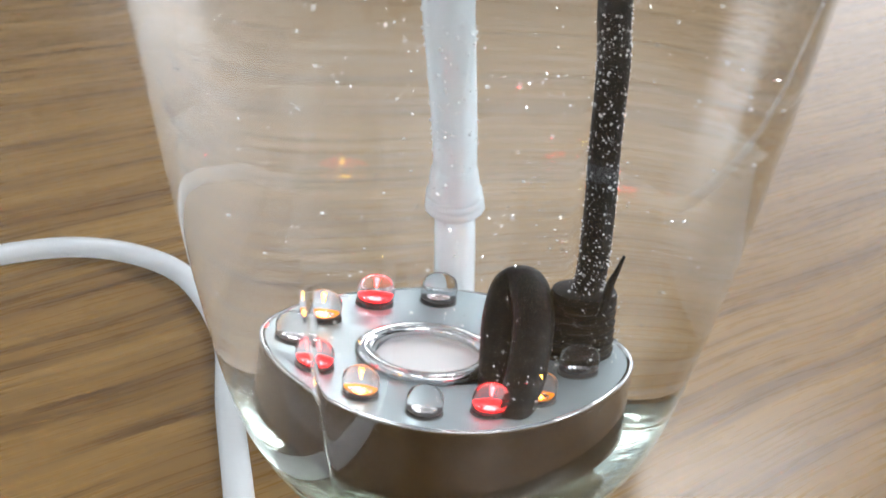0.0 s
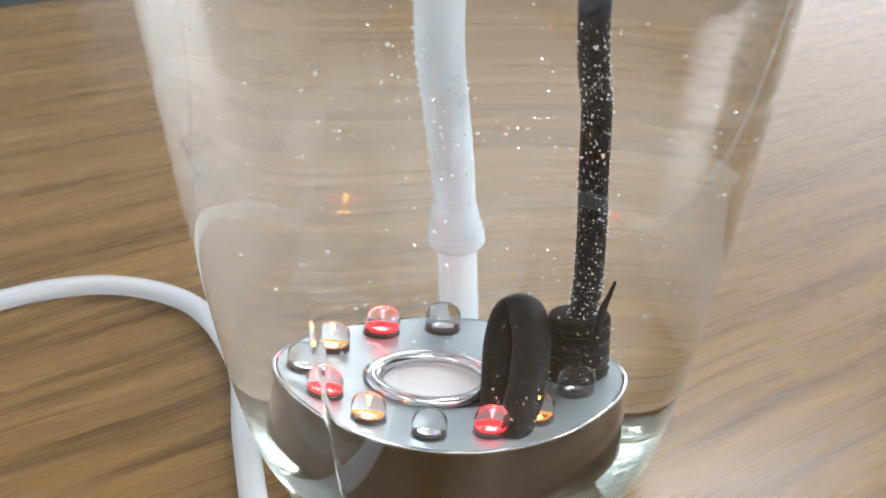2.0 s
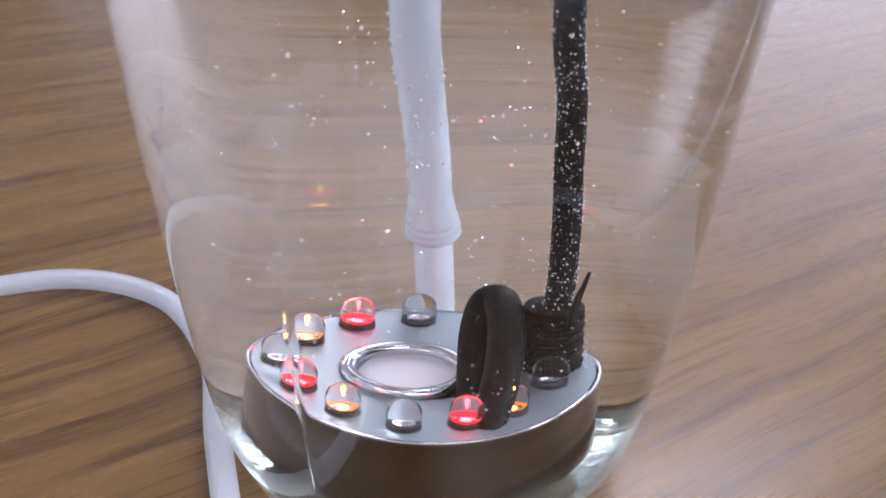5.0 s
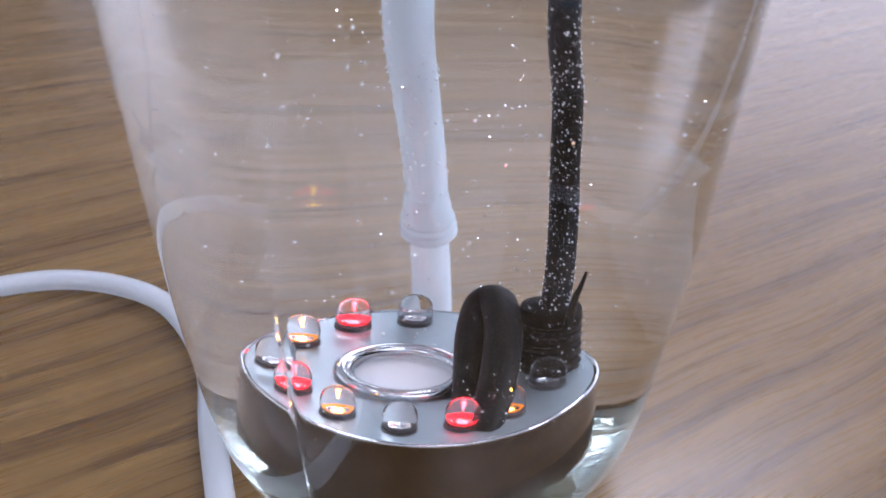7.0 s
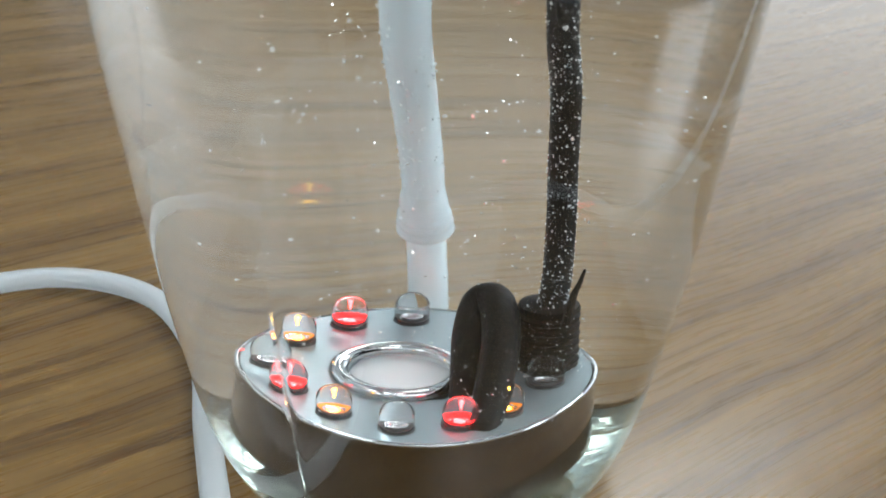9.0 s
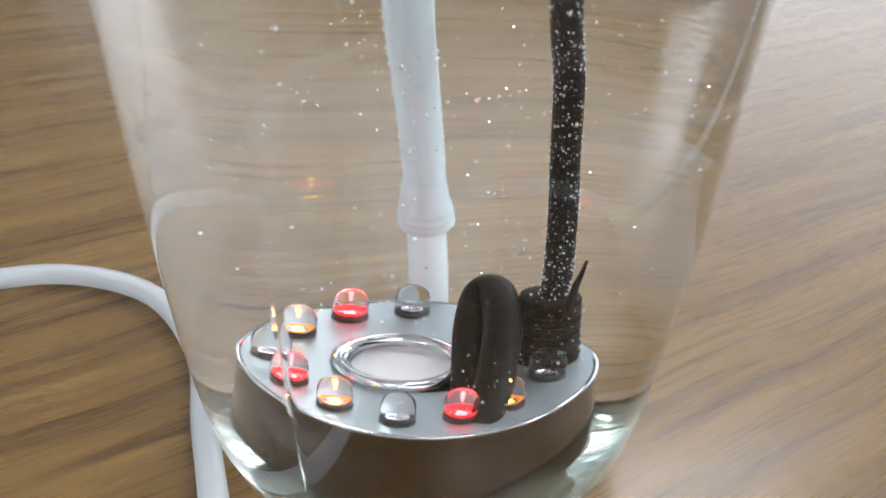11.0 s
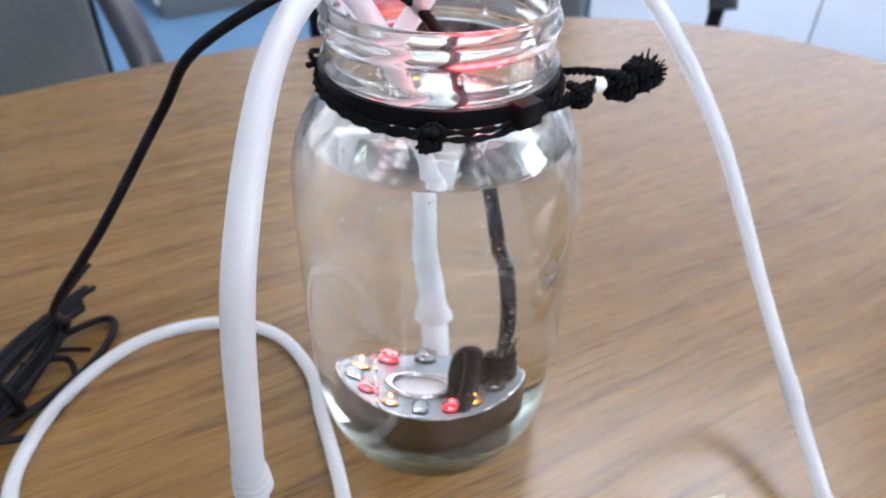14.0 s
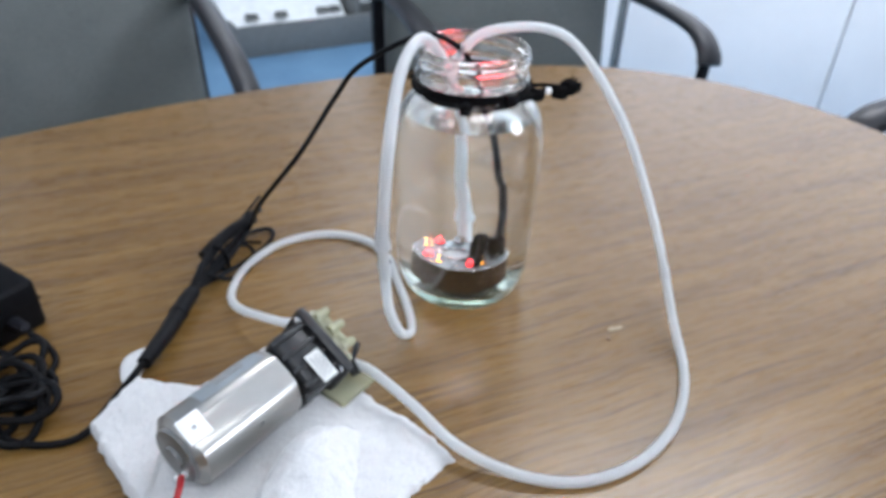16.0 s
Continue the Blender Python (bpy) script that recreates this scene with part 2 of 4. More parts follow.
WET_RUBBER = simple("wet_black_rubber", (0.004, 0.0034, 0.0034), 0.45, spec=0.10, vary=0.5, scale=300, bumpy=0.35)
CORD_BLACK = simple("black_cord", (0.008, 0.008, 0.009), 0.9, spec=0.1, vary=0.5, scale=900, bumpy=0.9, dist=0.0006)
TIE_BLACK = simple("black_nylon", (0.005, 0.005, 0.006), 0.42, spec=0.07, vary=0.3, scale=200)
BEAD = simple("white_plastic", (0.8, 0.8, 0.8), 0.4, vary=0.04)
MOTOR = brushed("zinc_motor_can", (0.45, 0.44, 0.415), 0.34, 40, 40, 120)
MOTOR_END = simple("grey_steel", (0.22, 0.22, 0.215), 0.4, metal=0.9, vary=0.2)
HEAD_BLACK = simple("black_moulded_plastic", (0.014, 0.014, 0.015), 0.35, vary=0.4, scale=150)
LABEL = simple("paper_label", (0.68, 0.68, 0.66), 0.6, vary=0.08)
BLUE_PAPER = simple("pale_blue_label", (0.52, 0.57, 0.60), 0.45, vary=0.1, scale=90)
PRINT = simple("grey_print", (0.38, 0.38, 0.38), 0.7)
CHIP = simple("pale_wood_chip", (0.62, 0.52, 0.36), 0.6, vary=0.15)
STEEL = simple("bright_steel", (0.7, 0.7, 0.72), 0.25, metal=1.0, vary=0.08)
RED_WIRE = simple("red_insulation", (0.38, 0.010, 0.014), 0.4, vary=0.15)
TOWEL = terry("white_terry", (0.75, 0.75, 0.75))
CARPET = woven("blue_carpet", (0.085, 0.18, 0.31), (0.165, 0.31, 0.47), 260)
FABRIC = woven("grey_upholstery", (0.105, 0.116, 0.110), (0.185, 0.198, 0.19), 420)
ARM_GREY = simple("satin_arm_plastic", (0.017, 0.017, 0.021), 0.38, vary=0.2)
FRAME_BLACK = simple("black_plastic", (0.013, 0.013, 0.017), 0.42, spec=0.25, vary=0.3)
WALL_WHITE = simple("white_painted_wall", (0.80, 0.81, 0.82), 0.6, vary=0.03, scale=8, bumpy=0.05)
CEIL_WHITE = simple("ceiling_tile", (0.80, 0.80, 0.79), 0.8, vary=0.05, scale=30, bumpy=0.2)
CABINET_WHITE = simple("white_laminate", (0.89, 0.90, 0.91), 0.35, vary=0.03, scale=6)
SEAM = simple("grey_gap", (0.22, 0.24, 0.25), 0.6)
BOX_GREY = simple("grey_plastic", (0.16, 0.17, 0.17), 0.5, vary=0.1)
DARK_MARK = simple("dark_grey_mark", (0.10, 0.11, 0.11), 0.7, vary=0.2)
PAPER = simple("white_paper", (0.82, 0.85, 0.86), 0.7, vary=0.08, scale=30)
PANEL_GLOW = glow("lit_diffuser", (1.0, 0.97, 0.93), 3.0)
PALE_PLASTIC = simple("yellowed_clear_plastic", (0.66, 0.65, 0.44), 0.22, vary=0.08)
PALE_PLASTIC.node_tree.nodes["Principled BSDF"].inputs["Transmission Weight"].default_value = 0.62
FROTH = simple("bright_microbubble", (0.80, 0.80, 0.80), 0.15, vary=0.1)
LED_RED = glow("red_die", (1.0, 0.030, 0.032), 24.0)
LED_AMBER = glow("amber_die", (1.0, 0.36, 0.030), 22.0)
CUP_RED = glow("red_lit_cup", (1.0, 0.008, 0.010), 2.4)
CUP_AMBER = glow("amber_lit_cup", (0.80, 0.26, 0.01), 0.60)
LED_OFF = glass("clear_lens_core", 1.05, (0.97, 0.97, 0.97))


# ------------------------------------------------------------------ mesh helpers
def mesh_ob(name, bm, mats, parent=None, label="", smooth=True):
    me = bpy.data.meshes.new(name)
    bmesh.ops.recalc_face_normals(bm, faces=bm.faces)
    bm.to_mesh(me)
    bm.free()
    for m in (mats if isinstance(mats, (list, tuple)) else [mats]):
        me.materials.append(m)
    if smooth:
        me.shade_smooth()
        me.set_sharp_from_angle(angle=radians(38))
    ob = new(name, me)
    if parent:
        ob.parent = parent
    if label:
        ob["label"] = label
    return ob


def part(name, bm, mat, parent, label="", smooth=True):
    return mesh_ob(name, bm, mat, parent, label, smooth)


def thing(name, m, label, category, group="", kind=""):
    ob = new(name)
    ob.matrix_world = m
    ob.empty_display_size = 0.02
    return tagged(ob, label, category, group, kind)


def box(bm, m, sx, sy, sz, bevel=0.0, seg=2):
    r = bmesh.ops.create_cube(bm, size=1.0, matrix=m @ Matrix.Diagonal((sx, sy, sz, 1)))
    if bevel:
        es = list({e for v in r["verts"] for e in v.link_edges})
        bmesh.ops.bevel(bm, geom=es, offset=bevel, segments=seg, affect="EDGES", profile=0.5)
    return bm


def box_bm(m, sx, sy, sz, bevel=0.0, seg=2):
    return box(bmesh.new(), m, sx, sy, sz, bevel, seg)


def lathe(bm, prof, seg=48, m=Matrix.Identity(4), closed=False):
    """Turn a profile of (radius, height) round the z axis."""
    rings = []
    for r, z in prof:
        if r < 1e-6:
            rings.append([bm.verts.new(m @ Vector((0, 0, z)))])
        else:
            rings.append([bm.verts.new(m @ Vector((r * math.cos(2 * math.pi * k / seg), r * math.sin(2 * math.pi * k / seg), z))) for k in range(seg)])
    pairs = list(zip(rings, rings[1:])) + ([(rings[-1], rings[0])] if closed else [])
    for a, b in pairs:
        for k in range(seg):
            j = (k + 1) % seg
            vs = [a[k % len(a)], a[j % len(a)], b[j % len(b)], b[k % len(b)]]
            vs = [v for i, v in enumerate(vs) if v not in vs[:i]]
            if len(vs) > 2:
                bm.faces.new(vs)
    return bm


def spline(pts, n=8):
    p = [Vector(q) for q in pts]
    p = [2 * p[0] - p[1]] + p + [2 * p[-1] - p[-2]]
    out = []
    for i in range(1, len(p) - 2):
        a, b, c, d = p[i - 1:i + 3]
        for k in range(n):
            t = k / n
            out.append(0.5 * (2 * b + (c - a) * t + (2 * a - 5 * b + 4 * c - d) * t * t + (3 * b - a - 3 * c + d) * t ** 3))
    return out + [p[-2]]


def sweep(bm, pts, radius, seg=12, cap=True, inner=None, squash=1.0):
    """A tube along pts; radius is a number or a function of the way along it (0 to 1)."""
    rad = radius if callable(radius) else (lambda s: radius)
    n = len(pts)
    up = Vector((0.31, 0.17, 0.93))
    rings = []
    for i, c in enumerate(pts):
        d = (pts[min(i + 1, n - 1)] - pts[max(i - 1, 0)]).normalized()
        up = (up - d * up.dot(d)).normalized()
        side = d.cross(up)
        r = rad(i / (n - 1))
        rings.append([bm.verts.new(c + r * (math.cos(2 * math.pi * k / seg) * side + squash * math.sin(2 * math.pi * k / seg) * up)) for k in range(seg)])
    for a, b in zip(rings, rings[1:]):
        for k in range(seg):
            j = (k + 1) % seg
            bm.faces.new((a[k], a[j], b[j], b[k]))
    if cap:
        bm.faces.new(rings[0])
        bm.faces.new(rings[-1])
    return bm


def tube_bm(pts, radius, seg=12, n=8, cap=True):
    return sweep(bmesh.new(), spline(pts, n), radius, seg, cap)


def hose_bm(pts, radius, seg=16, n=8):
    """A hollow hose: outer wall, bore and the two cut ends."""
    rad = radius if callable(radius) else (lambda s: radius)
    path = spline(pts, n)
    bm = bmesh.new()
    sweep(bm, path, rad, seg, False)
    no, nf = len(bm.verts), len(bm.faces)
    sweep(bm, path, lambda s: rad(s) * 0.55, seg, False)
    bm.faces.ensure_lookup_table()
    for f in bm.faces[nf:]:
        f.material_index = 1
    bm.verts.ensure_lookup_table()
    for a in (0, no - seg):
        for k in range(seg):
            j = (k + 1) % seg
            bm.faces.new((bm.verts[a + k], bm.verts[a + j], bm.verts[no + a + j], bm.verts[no + a + k]))
    return bm


def ball(bm, c, r, sub=1, squash=(1, 1, 1)):
    bmesh.ops.create_icosphere(bm, subdivisions=sub, radius=r, matrix=Matrix.Translation(c) @ Matrix.Diagonal((*squash, 1)))
    return bm


def outline_prism(bm, pts, z0, z1):
    lo = [bm.verts.new((x, y, z0)) for x, y in pts]
    hi = [bm.verts.new((x, y, z1)) for x, y in pts]
    bm.faces.new(hi)
    bm.faces.new(lo[::-1])
    for k in range(len(pts)):
        j = (k + 1) % len(pts)
        bm.faces.new((lo[k], lo[j], hi[j], hi[k]))
    return bm


T = Matrix.Translation
FLOOR_Z = -0.74
CEIL_Z = 1.9
X0, X1, Y0, Y1 = -2.6, 2.6, -3.0, 3.9

# ------------------------------------------------------------------ room
floor = mesh_ob("floor", box_bm(pose((X0 + X1) / 2, (Y0 + Y1) / 2, FLOOR_Z - 0.05), X1 - X0 + 0.4, Y1 - Y0 + 0.4, 0.1), CARPET)
tagged(floor, "light blue office carpet on the floor", "floor", kind="structure")
ceiling = mesh_ob("ceiling", box_bm(pose((X0 + X1) / 2, (Y0 + Y1) / 2, CEIL_Z + 0.05), X1 - X0 + 0.4, Y1 - Y0 + 0.4, 0.1), CEIL_WHITE)
tagged(ceiling, "white office ceiling", "ceiling", kind="structure")
HZ = CEIL_Z - FLOOR_Z
MZ = (CEIL_Z + FLOOR_Z) / 2
for nm, cx, cy, sx, sy in (("wall_south", 0, Y0 - 0.06, X1 - X0 + 0.24, 0.12),):
    tagged(mesh_ob(nm, box_bm(pose(cx, cy, MZ), sx, sy, HZ), WALL_WHITE), "plain white painted office wall", "wall", kind="structure")
# unseen north wall, its opening and window added to go with the fill lamp
bm = bmesh.new()
for x0, x1, z0, z1 in ((X0 - 0.12, -1.02, FLOOR_Z, CEIL_Z), (0.32, X1 + 0.12, FLOOR_Z, CEIL_Z), (-1.02, 0.32, FLOOR_Z, 0.13), (-1.02, 0.32, 1.67, CEIL_Z)):
    box(bm, pose((x0 + x1) / 2, Y1 + 0.06, (z0 + z1) / 2), x1 - x0, 0.12, z1 - z0)
tagged(mesh_ob("wall_north", bm, WALL_WHITE), "white painted office wall with a wide window out of view", "wall", kind="structure")
win3 = thing("window_3", pose(-0.35, Y1 + 0.06, 0.90), "wide white-framed office window, out of view", "window", kind="structure")
for sx, sz, ox, oz in ((1.34, 0.04, 0, 0.75), (1.34, 0.04, 0, -0.75), (0.04, 1.46, 0.65, 0), (0.04, 1.46, -0.65, 0)):
    part("window_frame", box_bm(pose(ox, 0, oz), sx, 0.07, sz, 0.004), CABINET_WHITE, win3)
# west wall with a window opening
WY0, WY1, WZ0, WZ1 = -0.05, 3.05, 0.05, 1.45
bm = bmesh.new()
for y0, y1, z0, z1 in ((Y0, WY0, FLOOR_Z, CEIL_Z), (WY1, Y1, FLOOR_Z, CEIL_Z), (WY0, WY1, FLOOR_Z, WZ0), (WY0, WY1, WZ1, CEIL_Z)):
    box(bm, pose(X0 - 0.06, (y0 + y1) / 2, (z0 + z1) / 2), 0.12, y1 - y0, z1 - z0)
tagged(mesh_ob("wall_west", bm, WALL_WHITE), "white painted office wall with a window", "wall", kind="structure")
win = thing("window_1", pose(X0 - 0.06, (WY0 + WY1) / 2, (WZ0 + WZ1) / 2), "wide white-framed office window, out of view", "window", kind="structure")
wy, wz = WY1 - WY0, WZ1 - WZ0
for sy, sz, oy, oz in ((wy, 0.05, 0, wz / 2 - 0.025), (wy, 0.05, 0, -wz / 2 + 0.025), (0.05, wz - 0.1, wy / 2 - 0.025, 0), (0.05, wz - 0.1, -wy / 2 + 0.025, 0), (0.05, wz - 0.1, 0, 0)):
    part("window_frame", box_bm(pose(0, oy, oz), 0.07, sy, sz, 0.004), CABINET_WHITE, win)
bm = bmesh.new()
for y0, y1, z0, z1 in ((Y0, -0.69, FLOOR_Z, CEIL_Z), (0.19, Y1, FLOOR_Z, CEIL_Z), (-0.69, 0.19, FLOOR_Z, 0.58), (-0.69, 0.19, 1.26, CEIL_Z)):
    box(bm, pose(X1 + 0.06, (y0 + y1) / 2, (z0 + z1) / 2), 0.12, y1 - y0, z1 - z0)
tagged(mesh_ob("wall_east", bm, WALL_WHITE), "white painted office wall with a window", "wall", kind="structure")
win4 = thing("window_4", pose(X1 + 0.06, -0.25, 0.92), "wide white-framed office window, out of view", "window", kind="structure")
for sy, sz, oy, oz in ((0.88, 0.04, 0, 0.32), (0.88, 0.04, 0, -0.32), (0.04, 0.60, 0.42, 0), (0.04, 0.60, -0.42, 0)):
    part("window_frame", box_bm(pose(0, oy, oz), 0.07, sy, sz, 0.004), CABINET_WHITE, win4)
for px_, py_, watts, along in PANELS:
    lt = thing("ceiling_light", pose(px_, py_, CEIL_Z, 0, 0, 90 * along), "rectangular white recessed ceiling light panel", "ceiling light", "ceiling lights")
    part("diffuser", box_bm(pose(0, 0, -0.012), 1.16, 0.56, 0.016, 0.003), PANEL_GLOW, lt)
    bm = bmesh.new()
    for sx, sy, ox, oy in ((1.24, 0.04, 0, 0.30), (1.24, 0.04, 0, -0.30), (0.04, 0.56, 0.60, 0), (0.04, 0.56, -0.60, 0)):
        box(bm, pose(ox, oy, -0.012), sx, sy, 0.024, 0.003)
    part("frame", bm, CABINET_WHITE, lt)

# north-east wall with a wide window, and low white cupboards below it
NX0, NY, NZ0, NZ1 = 0.42, 2.30, 0.17, 1.80
bm = bmesh.new()
for x0, x1, z0, z1 in ((NX0, 0.53, FLOOR_Z, CEIL_Z), (2.47, X1, FLOOR_Z, CEIL_Z), (0.53, 2.47, FLOOR_Z, NZ0), (0.53, 2.47, NZ1, CEIL_Z)):
    box(bm, pose((x0 + x1) / 2, NY, (z0 + z1) / 2), x1 - x0, 0.12, z1 - z0)
tagged(mesh_ob("wall_northeast", bm, WALL_WHITE), "white painted office wall with a wide window out of view", "wall", kind="structure")
tagged(mesh_ob("wall_return", box_bm(pose(NX0 + 0.06, (NY + 0.06 + Y1) / 2, MZ), 0.12, Y1 - NY - 0.06, HZ), WALL_WHITE), "short white painted return wall", "wall", kind="structure")
win2 = thing("window_2", pose(1.50, NY, (NZ0 + NZ1) / 2), "wide white-framed window above low cupboards", "window", kind="structure")
for sx, sz, ox, oz in ((1.94, 0.04, 0, 0.795), (1.94, 0.04, 0, -0.795), (0.04, 1.55, 0.95, 0), (0.04, 1.55, -0.95, 0)):
    part("window_frame", box_bm(pose(ox, 0, oz), sx, 0.07, sz, 0.004), CABINET_WHITE, win2)
for k, (cx, wd) in enumerate(((0.8625, 0.715), (1.597, 0.744), (2.285, 0.622))):
    cup = thing("low_cupboard", pose(cx, 2.0, FLOOR_Z), "low white laminate cupboard with a plain flush door", "cupboard", "cupboards under the window")
    part("body", box_bm(pose(0.0, 0.10, 0.40), wd, 0.24, 0.80, 0.003), CABINET_WHITE, cup)
    part("door", box_bm(pose(0.0, -0.032, 0.40), wd - 0.003, 0.020, 0.77, 0.002), CABINET_WHITE, cup)
post = thing("end_panel", pose(0.495, 2.0, FLOOR_Z), "narrow white cupboard end panel with a grey joint", "panel")
part("board", box_bm(pose(-0.048, 0.10, 0.40), 0.055, 0.28, 0.80, 0.003), CABINET_WHITE, post)
part("joint", box_bm(pose(-0.005, 0.10, 0.40), 0.022, 0.25, 0.80, 0.003), SEAM, post)

# ------------------------------------------------------------------ conference table
TC, TA, TB, TT, TN = (-0.273, -0.329), 1.004, 0.505, 0.844, 2.19


def table_outline(k, n, inset=0.0):
    a = 2 * math.pi * k / n
    c, s = math.cos(a), math.sin(a)
    u = (TA - inset) * math.copysign(abs(c) ** (2 / TN), c)
    v = (TB - inset) * math.copysign(abs(s) ** (2 / TN), s)
    return TC[0] + u * math.cos(TT) - v * math.sin(TT), TC[1] + u * math.sin(TT) + v * math.cos(TT)


table = thing("conference_table", pose(TC[0], TC[1], FLOOR_Z), "brown wood-veneer oval conference table, glossy top", "table")


def under(ob, parent):
    """Put a mesh made in world coordinates under a thing."""
    ob.parent = parent
    ob.matrix_parent_inverse = parent.matrix_world.inverted()
    return ob


bpy.context.view_layer.update()
bm = bmesh.new()
rings = []
for inset, z in ((0.004, 0.0), (0.0, -0.004), (0.0, -0.026), (0.004, -0.03)):
    rings.append([bm.verts.new((*table_outline(k, 160, inset), z)) for k in range(160)])
bm.faces.new(rings[0])
bm.faces.new(rings[-1][::-1])
for a, b in zip(rings, rings[1:]):
    for k in range(160):
        f = bm.faces.new((a[k], b[k], b[(k + 1) % 160], a[(k + 1) % 160]))
        f.material_index = 1
under(mesh_ob("tabletop", bm, [WOOD, WOOD_EDGE]), table)
bm = outline_prism(bmesh.new(), [table_outline(k, 60, 0.30) for k in range(60)], FLOOR_Z + 0.06, -0.03)
under(mesh_ob("pedestal", bm, WOOD_EDGE), table)
bm = outline_prism(bmesh.new(), [table_outline(k, 60, 0.27) for k in range(60)], FLOOR_Z, FLOOR_Z + 0.06)
under(mesh_ob("plinth", bm, FRAME_BLACK), table)


# ------------------------------------------------------------------ chairs
def office_chair(m, label, back_z, front_z, ax=0.250):
    c = thing("office_chair", m, label, "chair", "chairs round the table")
    # seat and back are soft slabs; z = 0 is the floor, +y is behind the sitter
    part("seat", box_bm(pose(0, 0, 0.405), 0.50, 0.48, 0.08, 0.03, 3), FABRIC, c)
    bm = box_bm(pose(0, 0.27, 0.71, -8), 0.46, 0.06, 0.70, 0.025, 3)
    part("backrest", bm, FABRIC, c, "grey upholstered backrest")
    part("back_shell", box_bm(pose(0, 0.312, 0.71, -8), 0.495, 0.022, 0.72, 0.01, 2), FRAME_BLACK, c)
    for s in (-1, 1):
        arm = sweep(bmesh.new(), spline([(s * ax, 0.25, back_z), (s * ax, 0.14, back_z + 0.004), (s * ax, 0.0, (back_z * 0.4 + front_z * 0.6) + 0.012), (s * ax, -0.07, front_z + 0.008), (s * (ax - 0.002), -0.105, front_z - 0.012), (s * (ax - 0.004), -0.115, front_z - 0.03)], 6), 0.026, 14, squash=0.50)
        part("armrest", arm, ARM_GREY, c, "satin dark grey armrest")
        sup = tube_bm([(s * (ax - 0.004), -0.105, front_z - 0.02), (s * ax, -0.09, 0.55), (s * ax, -0.05, 0.47), (s * 0.2, 0.0, 0.43)], 0.010, 8, 6)
        part("arm_support", sup, FRAME_BLACK, c)
        part("back_bar", tube_bm([(s * ax, 0.24, back_z), (s * 0.245, 0.29, back_z - 0.01), (s * 0.22, 0.31, back_z - 0.02)], 0.014, 8, 6), FRAME_BLACK, c)
    part("gas_lift", lathe(bmesh.new(), [(0, 0.1), (0.028, 0.1), (0.028, 0.42), (0, 0.42)], 16), FRAME_BLACK, c)
    for k in range(5):
        a = 2 * math.pi * k / 5 + 0.3
        e = Vector((math.cos(a), math.sin(a), 0))
        part("foot", sweep(bmesh.new(), [Vector((0, 0, 0.11)), e * 0.15 + Vector((0, 0, 0.095)), e * 0.28 + Vector((0, 0, 0.065))], 0.02, 8), FRAME_BLACK, c)
        part("castor", ball(bmesh.new(), e * 0.28 + Vector((0, 0, 0.028)), 0.028, 2), FRAME_BLACK, c)
    return c


office_chair(pose(0.134, 0.738, FLOOR_Z, 0, 0, 19), "grey upholstered office chair with black arms, pushed to the table", 0.732, 0.718, 0.228)
office_chair(pose(-0.62, 0.66, FLOOR_Z, 0, 0, 35), "grey upholstered office chair with sloping black arms", 0.69, 0.605, 0.225)
office_chair(pose(0.738, 0.334, FLOOR_Z, 0, 0, -70), "grey office chair at the rounded table end", 0.675, 0.668)

# low grey tray of papers on the carpet, with a carton standing in one end
TRAY_M = pose(-0.85, 3.04, FLOOR_Z, 0, 0, 33)
tray = thing("document_tray", TRAY_M, "low grey open tray of white papers on the carpet", "tray")
part("bottom", box_bm(pose(0, 0, 0.008), 0.76, 0.46, 0.012), BOX_GREY, tray)
for sx, sy, ox, oy in ((0.80, 0.02, 0, 0.25), (0.80, 0.02, 0, -0.25), (0.02, 0.48, 0.39, 0), (0.02, 0.48, -0.39, 0)):
    part("side_wall", box_bm(pose(ox, oy, 0.07), sx, sy, 0.14, 0.004), BOX_GREY, tray)
part("divider", box_bm(pose(0.205, 0, 0.11), 0.02, 0.47, 0.20, 0.004), BOX_GREY, tray)
rnd = random.Random(4)
for k in range(22):
    y = -0.135 + k * 0.0145
    part("paper_sheet", box_bm(pose(-0.12 + rnd.uniform(-0.01, 0.01), y, 0.135 + rnd.uniform(-0.008, 0.008), -54 + rnd.uniform(-4, 4), rnd.uniform(-2, 2), rnd.uniform(-2.5, 2.5)), 0.58, 0.003, 0.24), PAPER, tray)
for x in (-0.27, -0.16, 0.05, 0.12):
    part("dark_tab", box_bm(pose(x + rnd.uniform(-0.015, 0.015), -0.143 + rnd.uniform(-0.005, 0.005), 0.148, -52, 0, rnd.uniform(-8, 8)), 0.058, 0.008, 0.034, 0.003), DARK_MARK, tray)
carton = thing("paper_carton", TRAY_M @ pose(0.30, -0.10, 0.0145), "narrow white carton with a dark base in the tray", "carton")
part("base_band", box_bm(pose(0, 0, 0.075), 0.13, 0.13, 0.15, 0.004), DARK_MARK, carton, "dark base")
part("body", box_bm(pose(0, 0, 0.265), 0.126, 0.126, 0.23, 0.004), PAPER, carton)

# ------------------------------------------------------------------ jar and water
OUT = [(0.0, 0.0384), (0.0015, 0.0402), (0.004, 0.0421), (0.010, 0.0446), (0.018, 0.0466), (0.030, 0.0478), (0.050, 0.0488), (0.070, 0.0493), (0.090, 0.0494),
       (0.105, 0.0493), (0.115, 0.0490), (0.125, 0.0479), (0.133, 0.0456), (0.140, 0.0418), (0.146, 0.0370), (0.149, 0.0353), (0.152, 0.0349), (0.176, 0.0347)]
RIM_Z = 0.176
WATER_Z = 0.1345
WALL = 0.0030


